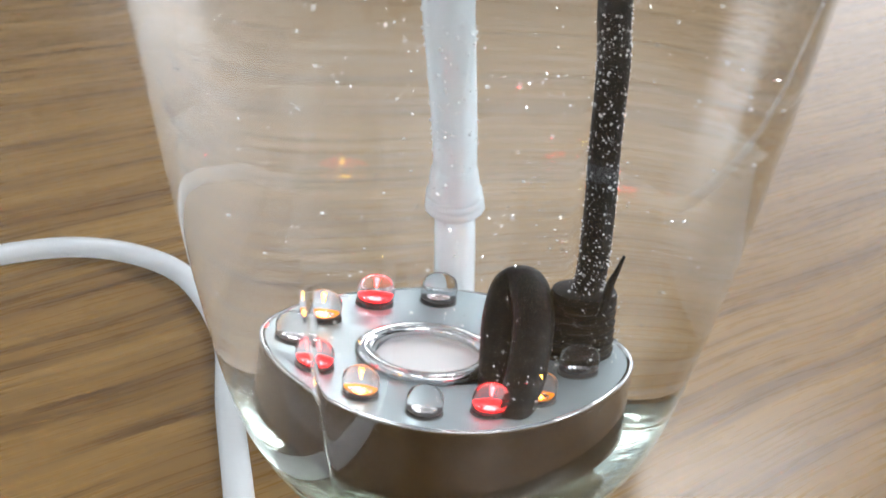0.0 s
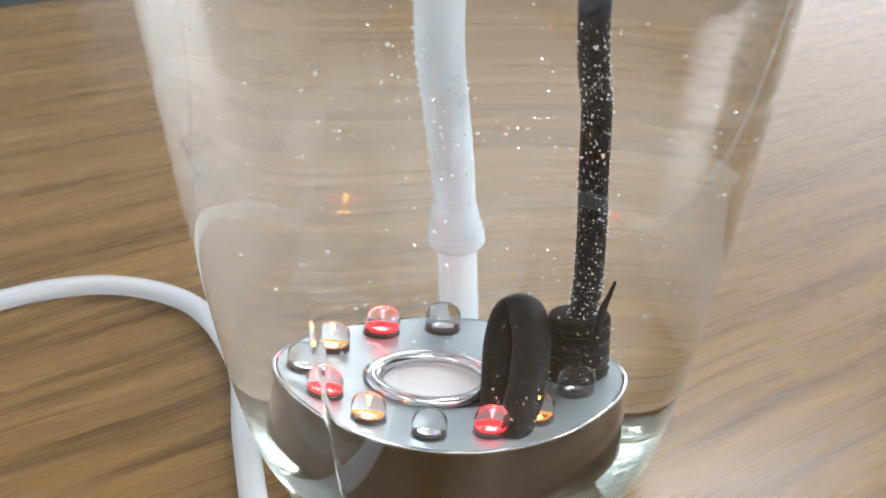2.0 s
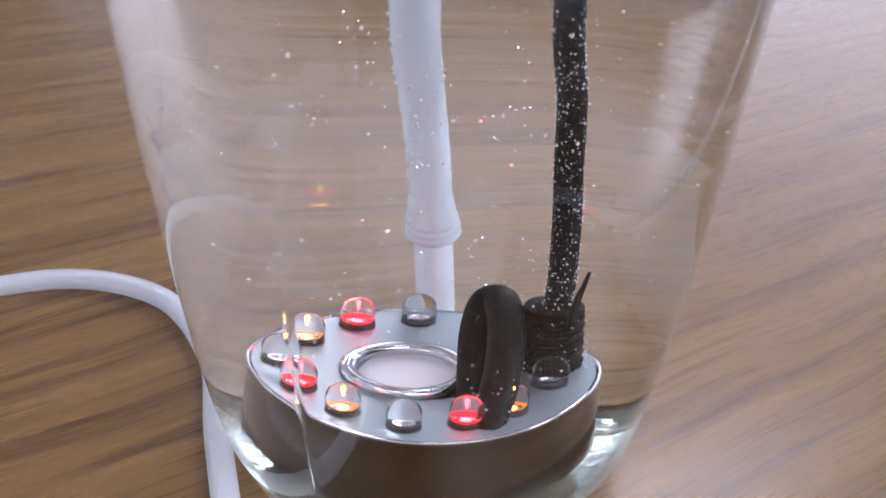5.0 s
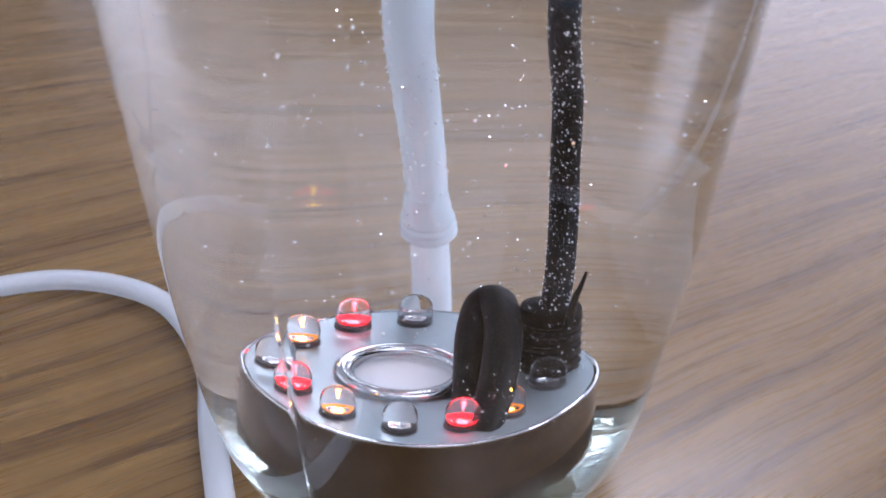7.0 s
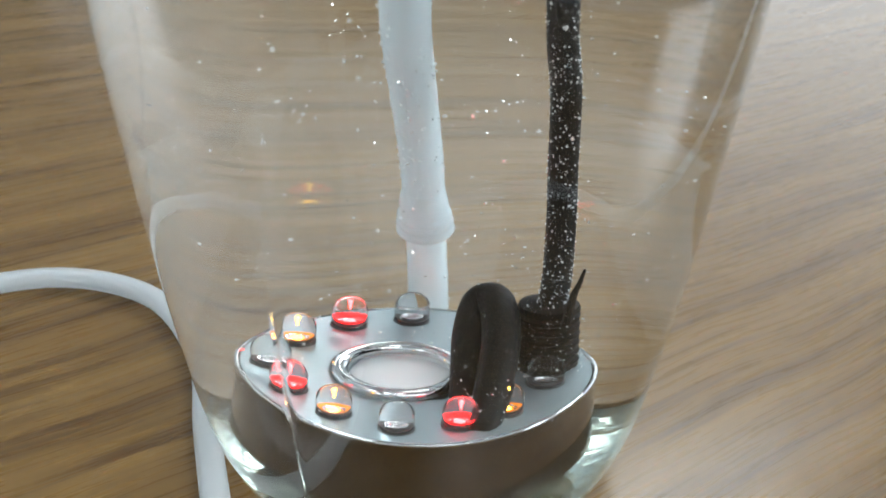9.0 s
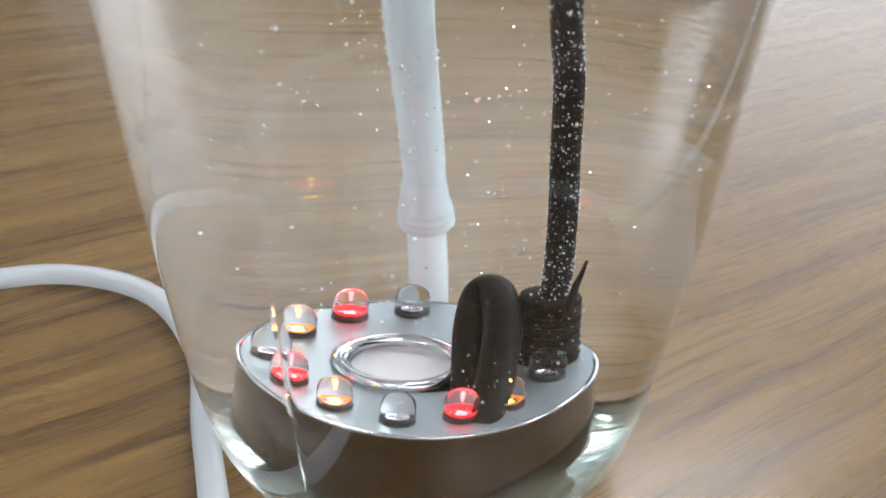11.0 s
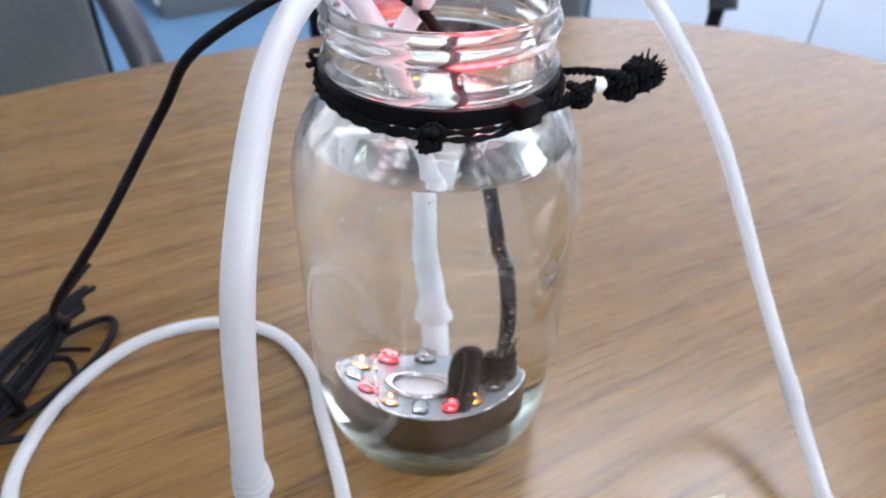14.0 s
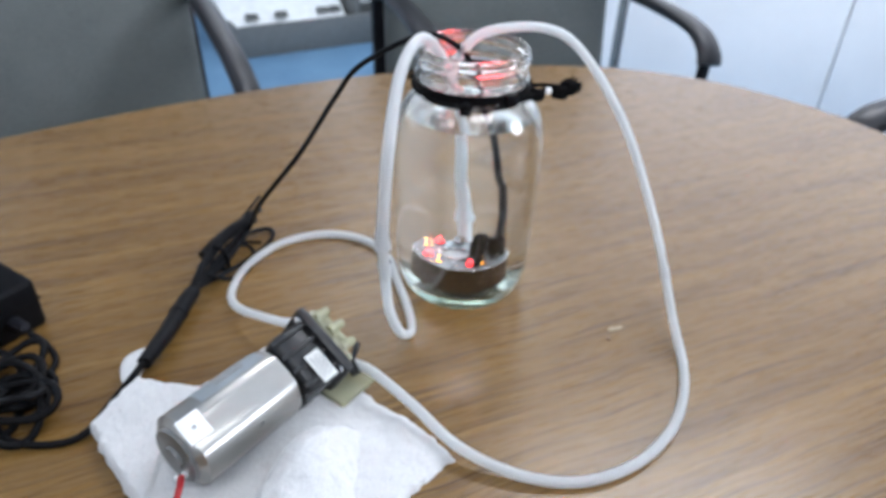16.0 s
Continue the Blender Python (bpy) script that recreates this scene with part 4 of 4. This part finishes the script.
# yellowed clear head cover with its ports
rolled("cover_plate", box_bm(pose(0.0988, 0, -0.001), 0.0055, 0.038, 0.039, 0.003, 2), PALE_PLASTIC, pump, "yellowed clear plastic cover")
rolled("cover_block", box_bm(pose(0.1050, 0.004, 0.002), 0.008, 0.028, 0.026, 0.003, 2), PALE_PLASTIC, pump)
for y, z in ((0.0135, 0.016), (0.002, 0.019), (-0.0095, 0.016), (0.0185, 0.004)):
    rolled("port_boss", lathe(bmesh.new(), [(0, 0.099), (0.0036, 0.099), (0.0036, 0.1015), (0.0028, 0.102), (0.0028, 0.108), (0.0022, 0.1095), (0.0012, 0.1097), (0.0010, 0.104), (0, 0.104)], 16, pose(0, y, z) @ AX), PALE_PLASTIC, pump)
part("foot_tab", box_bm(pose(0.1010, -0.012, -0.0195), 0.030, 0.034, 0.004, 0.0015), PALE_PLASTIC, pump)
part("outlet_nipple", tube_bm([(0.1030, 0.0100, 0.0020), (0.1060, 0.0220, -0.0020), (0.1093, 0.0330, -0.0050)], 0.0036, 14), PALE_PLASTIC, pump)
part("hose_clip", lathe(bmesh.new(), [(0.0046, -0.003), (0.0058, -0.003), (0.0058, 0.003), (0.0046, 0.003)], 20, pose(0.109, -0.016, -0.012, 30, 60, 0), closed=True), HEAD_BLACK, pump, "black hose clip")
part("clip_tail", box_bm(pose(0.1150, -0.0125, -0.0060, 0, -12, 25), 0.011, 0.0034, 0.0034, 0.0008), HEAD_BLACK, pump)


def towel_height(x, y):
    v = Vector((x, y, 0))
    return 0.0022 * noise.noise(v * 38) + 0.0012 * noise.noise(v * 95) + 0.0007 * noise.noise(v * 320)


def cloth(bm, corners, nx, ny, z0, lift, wobble, thick):
    A, B, C, D = [Vector((*c, 0)) for c in corners]
    grids = []
    for side_ in (0, 1):
        g = []
        for j in range(ny + 1):
            row = []
            for i in range(nx + 1):
                s, t = i / nx, j / ny
                p = (A * (1 - s) + B * s) * (1 - t) + (D * (1 - s) + C * s) * t
                e = min(s, 1 - s, t, 1 - t)
                p += Vector((noise.noise(p * 30), noise.noise(p * 30 + Vector((7, 3, 1))), 0)) * wobble
                p += Vector((noise.noise(p * 190), noise.noise(p * 190 + Vector((5, 2, 9))), 0)) * 0.0016
                edge = math.sqrt(min(1.0, e / 0.06))
                zz = z0 + (lift(s, t) + towel_height(p.x, p.y) + thick * edge if side_ == 0 else 0.0)
                row.append(bm.verts.new((p.x, p.y, max(zz, z0 + 0.0004 * (1 - side_)))))
            g.append(row)
        grids.append(g)
    for g in grids:
        for j in range(ny):
            for i in range(nx):
                bm.faces.new((g[j][i], g[j][i + 1], g[j + 1][i + 1], g[j + 1][i]))
    rim = lambda g: [g[0][i] for i in range(nx)] + [g[j][nx] for j in range(ny)] + [g[ny][i] for i in range(nx, 0, -1)] + [g[j][0] for j in range(ny, 0, -1)]
    a, b = rim(grids[0]), rim(grids[1])
    for k in range(len(a)):
        j = (k + 1) % len(a)
        bm.faces.new((a[k], a[j], b[j], b[k]))
    return bm


towel = thing("hand_towel", pose(-0.10, -0.18, 0), "white terry towel folded under the pump", "towel")
bpy.context.view_layer.update()


def ripple(s, t):
    return 0.0022 * math.sin(9 * s + 2.5 * t) * math.sin(math.pi * s) * math.sin(math.pi * t)


def flap(s, t):
    end = math.sqrt(max(0.0, 1 - (max(0.0, s - 0.72) / 0.28) ** 2))
    return 0.027 * end * (0.55 + 0.45 * s) * math.sin(math.pi * t) ** 0.55


under(mesh_ob("lower_layer", cloth(bmesh.new(), [(-0.188, -0.178), (-0.112, -0.076), (0.003, -0.171), (-0.095, -0.290)], 90, 90, 0.0002, ripple, 0.003, 0.0072), TOWEL), towel)
under(mesh_ob("side_lobe", cloth(bmesh.new(), [(-0.148, -0.226), (-0.201, -0.168), (-0.191, -0.130), (-0.150, -0.136)], 44, 44, 0.0030, ripple, 0.003, 0.0075), TOWEL, label="rounded lobe of the towel beside the motor end"), towel)
under(mesh_ob("folded_flap", cloth(bmesh.new(), [(-0.108, -0.262), (-0.086, -0.178), (-0.050, -0.163), (-0.040, -0.262)], 44, 44, 0.0050, flap, 0.002, 0.004), TOWEL, label="puffed fold of the towel beside the motor"), towel)
lap = [q + Vector((noise.noise(q * 150), noise.noise(q * 150 + Vector((3, 1, 4))), 0)) * 0.0012 for q in spline([(-0.1905, -0.1080, 0.0060), (-0.1930, -0.1140, 0.0075), (-0.1945, -0.1220, 0.0085), (-0.1935, -0.1310, 0.0085), (-0.1890, -0.1380, 0.0080)], 8)]
under(mesh_ob("turned_edge", sweep(bmesh.new(), lap, lambda q: 0.0030 + 0.0036 * math.sin(math.pi * min(1, 0.08 + 0.85 * q)), 14, squash=0.75), TOWEL, label="turned-up towel edge lapping the connector"), towel)

# ------------------------------------------------------------------ neck tie, cord and knots
tie = thing("cable_tie", pose(0, 0, 0.1535), "black nylon cable tie tight round the jar neck", "cable tie")
bm = bmesh.new()
lathe(bm, [(0.0354, -0.0026), (0.0369, -0.0026), (0.0369, 0.0026), (0.0354, 0.0026)], 96, closed=True)
part("strap", bm, TIE_BLACK, tie)
part("head", box_bm(pose(0.0378 * math.cos(-0.91), 0.0378 * math.sin(-0.91), -0.0006, 0, 0, math.degrees(-0.91) + 90), 0.0085, 0.0062, 0.0075, 0.0008), TIE_BLACK, tie)

cord = thing("knotted_cord", pose(0, 0, 0.149), "black twisted cord knotted round the jar neck with a white bead", "cord")


def twisted(bm, pts, r, strands=2, pitch=0.005):
    """Strands wound round each other along pts."""
    path = pts
    length = 0.0
    offs = []
    up = Vector((0, 0, 1))
    for i, c in enumerate(path):
        d = (path[min(i + 1, len(path) - 1)] - path[max(i - 1, 0)]).normalized()
        if i:
            length += (c - path[i - 1]).length
        up = (up - d * up.dot(d)).normalized()
        offs.append((c, d.cross(up), up.copy(), length))
    for s in range(strands):
        q = [c + r * 0.62 * (math.cos(2 * math.pi * (ln / pitch + s / strands)) * sd + math.sin(2 * math.pi * (ln / pitch + s / strands)) * u_) for c, sd, u_, ln in offs]
        sweep(bm, q, r * 0.66, 6)
    return bm


def knot_bm(c, r, turns, seed):
    rn = random.Random(seed)
    bm = bmesh.new()
    pts = [Vector((0, 0, 0))]
    for k in range(turns * 14):
        a = 2 * math.pi * k / 14
        b = a * 0.61 + seed
        pts.append(Vector(c) + r * Vector((math.cos(a) * (0.7 + 0.3 * math.cos(b)), math.sin(a) * 0.75 * (0.7 + 0.3 * math.cos(b)), 0.75 * math.sin(b))))
    twisted(bm, spline(pts[1:], 3), r * 0.30, 2, r * 0.9)
    return bm


for k, (dz, rr_, ph) in enumerate(((0.0006, 0.0374, 0.0), (-0.0009, 0.0379, 0.9))):
    pts = []
    for i in range(241):
        a = 2 * math.pi * i / 240
        sag = 0.0032 * abs(math.cos(a)) ** 1.6 + 0.0004 * math.sin(3 * a + ph) + 0.0003 * math.sin(7 * a + ph)
        pts.append(Vector((rr_ * math.cos(a), rr_ * math.sin(a), dz + sag)))
    part("cord_loop", twisted(bmesh.new(), pts, 0.00085, 2, 0.012), CORD_BLACK, cord)
part("knot", knot_bm((-0.0035, -0.0396, 0.0008), 0.0036, 3, 1), CORD_BLACK, cord)
part("knot", knot_bm((-0.0386, 0.004, 0.0048), 0.0028, 2, 3), CORD_BLACK, cord)
for off in (0.0, 0.0018):
    pts = spline([(0.0290, -0.0232, 0.0015 + off), (0.0345, -0.0205, 0.0018 + off), (0.0395, -0.0170, 0.0026 + off), (0.0455, -0.0138, 0.0042 + off), (0.0545, -0.0090, 0.0035)], 10)
    part("cord_tail", twisted(bmesh.new(), pts, 0.0012, 2, 0.0050), CORD_BLACK, cord)
part("cord_tail", twisted(bmesh.new(), spline([(0.0385, 0.0080, 0.000), (0.045, 0.003, 0.0025), (0.052, -0.002, 0.004), (0.060, -0.006, 0.0055)], 10), 0.0012, 2, 0.0045), CORD_BLACK, cord)
part("knot", knot_bm((0.0402, -0.0165, 0.0034), 0.0036, 3, 2), CORD_BLACK, cord)
bm = lathe(bmesh.new(), [(0.0008, -0.0021), (0.0018, -0.0020), (0.0023, -0.0008), (0.0023, 0.0008), (0.0018, 0.0020), (0.0008, 0.0021)], 18, pose(0.0465, -0.0132, 0.0048, 0, 80, 30), closed=True)
part("bead", bm, BEAD, cord, "small white bead")
part("knot", knot_bm((0.0545, -0.0090, 0.0034), 0.0044, 4, 4), CORD_BLACK, cord)
part("knot", knot_bm((0.0608, -0.0068, 0.0055), 0.0048, 4, 5), CORD_BLACK, cord)
rn = random.Random(8)
bm = bmesh.new()
for k in range(46):
    d = Vector((rn.gauss(0.5, 0.6), rn.gauss(0, 0.6), rn.gauss(0.2, 0.6))).normalized()
    c = Vector((0.0622, -0.0064, 0.0062))
    sweep(bm, [c, c + d * 0.0040, c + d * 0.0062 + Vector((0, 0, rn.uniform(-0.001, 0.001)))], 0.0003, 4)
part("frayed_end", bm, CORD_BLACK, cord, "frayed cord end")

# ------------------------------------------------------------------ cable bundle, sleeve, adapter
bundle = thing("cable_bundle", pose(-0.180, 0.0, 0), "bundle of coiled thin black cable tied together on the table", "cable bundle")
bpy.context.view_layer.update()
rn = random.Random(5)
ax0, ax1 = Vector((-0.166, 0.056, 0.010)), Vector((-0.187, -0.045, 0.009))
side_v = Vector((0.97, 0.2, 0)).normalized()
for k in range(8):
    w = rn.uniform(0.0004, 0.0028) * (1 if k % 3 else 1.5)
    h = rn.uniform(0.0, 0.011)
    e0, e1 = rn.uniform(-0.02, 0.10), rn.uniform(-0.08, 0.05)
    d = (ax1 - ax0)
    p = [ax0 + d * (0.10 + e0) + Vector((0, 0, h * 0.4)) - side_v * 0.002, ax0 + d * 0.35 + side_v * w * 0.8 + Vector((0, 0, h * 0.5 - 0.005)), ax0 + d * 0.65 + side_v * w + Vector((0, 0, h * 0.3 - 0.006)),
         ax0 + d * (1.0 + e1) + side_v * 0.002, ax0 + d * 0.62 - side_v * 0.0028 + Vector((0, 0, h)), ax0 + d * 0.3 - side_v * 0.003 + Vector((0, 0, h)), ax0 + d * (0.02 + e0) + Vector((0, 0, h * 0.5))]
    loop_pts = [q + Vector((rn.gauss(0, 0.0010), rn.gauss(0, 0.002), abs(rn.gauss(0, 0.002)))) for q in p]
    loop_pts += [loop_pts[0], loop_pts[0].lerp(loop_pts[1], 0.3)]
    under(mesh_ob("cable_turn", sweep(bmesh.new(), [Vector((q.x, q.y, max(q.z, 0.0018))) for q in spline(loop_pts, 8)], 0.0015, 8), RUBBER), bundle)
under(mesh_ob("wide_loop", tube_bm([(-0.176, 0.030, 0.006), (-0.160, 0.048, 0.003), (-0.152, 0.040, 0.003), (-0.155, 0.018, 0.0025), (-0.168, -0.010, 0.004), (-0.182, -0.035, 0.006)], 0.0017, 8), RUBBER), bundle)
under(mesh_ob("wide_loop", tube_bm([(-0.180, 0.010, 0.010), (-0.166, 0.020, 0.004), (-0.157, 0.004, 0.0025), (-0.163, -0.020, 0.0025), (-0.178, -0.030, 0.010), (-0.192, -0.018, 0.006), (-0.190, 0.010, 0.004), (-0.178, 0.024, 0.012)], 0.0015, 8), RUBBER), bundle)
under(mesh_ob("coil_clip", tube_bm([(-0.1690, 0.0470, 0.013), (-0.1760, 0.0300, 0.015), (-0.1845, 0.0100, 0.014), (-0.1905, -0.0080, 0.011)], 0.0046, 12), TIE_BLACK, label="black clip holding the turns"), bundle)
under(mesh_ob("wrap_tie", tube_bm([(-0.186, -0.006, 0.004), (-0.183, -0.008, 0.020), (-0.174, -0.010, 0.018), (-0.172, -0.010, 0.004), (-0.180, -0.009, 0.002), (-0.186, -0.006, 0.004)], 0.0016, 8), TIE_BLACK), bundle)
under(mesh_ob("tie_tail", tube_bm([(-0.178, 0.022, 0.006), (-0.168, 0.026, 0.004), (-0.158, 0.027, 0.003)], 0.0011, 6), TIE_BLACK), bundle)
under(mesh_ob("tie_tail", tube_bm([(-0.178, 0.030, 0.014), (-0.172, 0.048, 0.020), (-0.167, 0.064, 0.024)], 0.0012, 6), TIE_BLACK), bundle)

plug = thing("cable_connector", pose(-0.186, -0.09, 0), "thick black moulded inline cable connector on the table", "connector")
bpy.context.view_layer.update()
under(mesh_ob("sleeve", tube_bm([(-0.1855, -0.046, 0.0075), (-0.186, -0.060, 0.0085), (-0.1860, -0.090, 0.0090), (-0.1870, -0.124, 0.0120)], lambda s: 0.0042 + 0.0014 * math.sin(math.pi * min(1, s * 0.75 + 0.2)), 16), RUBBER), plug)
under(mesh_ob("collar", tube_bm([(-0.1858, -0.0700, 0.0088), (-0.1860, -0.0735, 0.0089)], 0.0061, 16), RUBBER), plug)

adp = thing("power_adapter", pose(-0.316, -0.078, 0), "black plastic wall-plug power adapter lying on the table", "power adapter")
bpy.context.view_layer.update()
part("case", box_bm(pose(0, 0, 0.0185, 0, 0, -29), 0.080, 0.040, 0.037, 0.004, 3), TIE_BLACK, adp)
part("lid_seam", box_bm(pose(0, 0, 0.022, 0, 0, -29), 0.0806, 0.0406, 0.0010), RUBBER, adp)
part("cord_relief", lathe(bmesh.new(), [(0.0045, 0), (0.0040, 0.004), (0.0030, 0.014), (0, 0.0142)], 16, pose(0.0345, -0.0190, 0.014, 0, 80, -29)), FRAME_BLACK, adp)
lead = thing("adapter_lead", pose(-0.25, -0.13, 0), "thin black adapter cord looping on the table", "cord")
bpy.context.view_layer.update()
lead_pts = [(-0.2660, -0.1060, 0.0140), (-0.2540, -0.1110, 0.0100), (-0.2460, -0.1190, 0.0030), (-0.2470, -0.1380, 0.0028), (-0.2560, -0.1500, 0.0028), (-0.2570, -0.1650, 0.0028), (-0.2420, -0.1790, 0.0028), (-0.2220, -0.1820, 0.0028),
            (-0.2030, -0.1740, 0.0028), (-0.1945, -0.1520, 0.0075), (-0.1895, -0.1360, 0.0110), (-0.1868, -0.1200, 0.0120)]
under(mesh_ob("cord_length", tube_bm(lead_pts, 0.0021, 10), RUBBER), lead)
for rx_, ry_, cx_, cy_, cz_, tw in ((0.024, 0.012, -0.2560, -0.1500, 0.0065, 0.5), (0.017, 0.019, -0.2500, -0.1580, 0.0090, 1.4), (0.028, 0.011, -0.2640, -0.1420, 0.0060, 2.3),
                                        (0.026, 0.014, -0.2480, -0.1600, 0.0120, 0.1), (0.022, 0.016, -0.2580, -0.1500, 0.0150, 0.8), (0.024, 0.010, -0.2560, -0.1620, 0.0040, 1.9), (0.018, 0.013, -0.2480, -0.1540, 0.0180, 2.6), (0.026, 0.012, -0.2660, -0.1360, 0.0100, 1.2), (0.020, 0.012, -0.2700, -0.1480, 0.0110, 1.0), (0.014, 0.021, -0.2440, -0.1660, 0.0060, 0.4)):
    loop = []
    for k in range(15):
        a = 2 * math.pi * k / 13
        u, v = rx_ * math.cos(a), ry_ * math.sin(a)
        loop.append((cx_ + u * math.cos(tw) - v * math.sin(tw), cy_ + u * math.sin(tw) + v * math.cos(tw), cz_ + 0.0035 * math.sin(2 * a + tw)))
    under(mesh_ob("cord_coil", tube_bm(loop, 0.0022, 10, 5), RUBBER), lead)

# crumbs on the table
crumb = thing("wood_chip", pose(0.1085, -0.0500, 0.0005), "tiny pale splinter lying on the table", "splinter")
part("splinter", box_bm(pose(0, 0, 0, 0, 0, 17), 0.0105, 0.0019, 0.0009, 0.0004), CHIP, crumb)
speck = thing("crumb", pose(0.1020, -0.0615, 0.0005), "tiny dark brown crumb lying on the table", "crumb")
part("grain", ball(bmesh.new(), (0, 0, 0), 0.0014, 2, (1.2, 0.9, 0.5)), WOOD_EDGE, speck)

# ------------------------------------------------------------------ bubbles
rn = random.Random(11)
bm = bmesh.new()
for k in range(520):
    a, q = rn.uniform(0, 2 * math.pi), math.sqrt(rn.random()) * 0.040
    z = rn.uniform(0.040, WATER_Z - 0.004)
    ball(bm, (q * math.cos(a), q * math.sin(a), z), rn.choice((0.00008, 0.00011, 0.00014, 0.00022)), 1)
for k in range(260):
    # round the water line, against the glass
    a, z = rn.uniform(0, 2 * math.pi), WATER_Z - 0.002 - 0.016 * rn.random() ** 2
    r = rn.choice((0.0002, 0.0003, 0.0004))
    ball(bm, ((in_r(z) - r * 1.2) * math.cos(a), (in_r(z) - r * 1.2) * math.sin(a), z), r, 2)
fiz = mesh_ob("bubbles", bm, BUBBLE)
fiz.visible_shadow = False
tagged(fiz, "tiny air bubbles drifting in the water", "bubbles", kind="stuff")


bm = bmesh.new()
for k in range(1000):
    a, q = rn.uniform(0, 2 * math.pi), math.sqrt(rn.random()) * 0.041
    ball(bm, (q * math.cos(a), q * math.sin(a), rn.uniform(0.038, WATER_Z - 0.004)), 0.00003 + 0.00016 * rn.random() ** 3, 1, (rn.uniform(0.6, 1.8), rn.uniform(0.6, 1.8), rn.uniform(0.6, 1.8)))
mic = mesh_ob("rising_microbubbles", bm, FROTH)
tagged(mic, "fine white microbubbles rising through the water", "bubbles", kind="stuff")
# droplets on the dry inside of the shoulder and neck
bm = bmesh.new()
for k in range(170):
    a = rn.uniform(0, 2 * math.pi)
    z = WATER_Z + 0.002 + 0.036 * rn.random() ** 1.8
    r = rn.choice((0.00025, 0.0003, 0.0004, 0.0005, 0.0009))
    q = in_r(z) - 0.25 * r
    ball(bm, (q * math.cos(a), q * math.sin(a), z), r, 2, (0.8, 0.8, 1.1))
for deg, z, r in ((-81, 0.1632, 0.0013), (-120, 0.1636, 0.0015), (-119, 0.1588, 0.0012), (-114, 0.1582, 0.0011), (-111, 0.1584, 0.0014), (-40, 0.1640, 0.0009), (-55, 0.1590, 0.0010), (-98, 0.1662, 0.0007), (60, 0.1620, 0.0012), (130, 0.1600, 0.0011)):
    q, a = in_r(z) - 0.15 * r, radians(deg)
    ball(bm, (q * math.cos(a), q * math.sin(a), z), r, 3, (0.75, 0.75, 1.15))
dew = mesh_ob("water_droplets", bm, WATER_TOP)
dew.visible_shadow = False
tagged(dew, "small water drops on the inside of the glass", "droplets", kind="stuff")


def froth(name, paths, count, size, seed, label):
    """Beads of air clinging to the surface of a swept thing."""
    rn = random.Random(seed)
    bm = bmesh.new()
    for k in range(count):
        pts, r = paths[k % len(paths)]
        i = rn.randrange(1, len(pts) - 1)
        d = (pts[i + 1] - pts[i - 1]).normalized()
        u = d.cross(Vector((rn.gauss(0, 1), rn.gauss(0, 1), rn.gauss(0, 1)))).normalized()
        c = pts[i].lerp(pts[i + 1], rn.random()) + u * r
        ball(bm, c, size * (0.3 + 1.7 * rn.random() ** 3), 1, (rn.uniform(0.7, 1.5), rn.uniform(0.7, 1.5), rn.uniform(0.7, 1.5)))
    ob = mesh_ob(name, bm, FROTH)
    return tagged(ob, label, "bubbles", kind="stuff")


shift = Vector((DC[0], DC[1], DBOT))
froth("cable_bubbles", [(spline(wet_pts[:7], 24), 0.00195)], 1900, 0.000085, 21, "tiny air bubbles clinging to the wet cable")
froth("arch_bubbles", [([q + shift for q in arch], 0.0027)], 170, 0.00008, 22, "tiny air bubbles clinging to the rubber arch")
plug_axis = [shift + Vector((0.0174, 0.0030, H + 0.0138 * k / 20)) for k in range(21)]
froth("plug_bubbles", [(plug_axis, 0.0047)], 260, 0.00008, 23, "tiny air bubbles clinging to the ribbed plug")
froth("tube_bubbles", [(spline(thick_pts[:5], 24), 0.0032)], 900, 0.00011, 24, "tiny air bubbles clinging to the submerged tube")
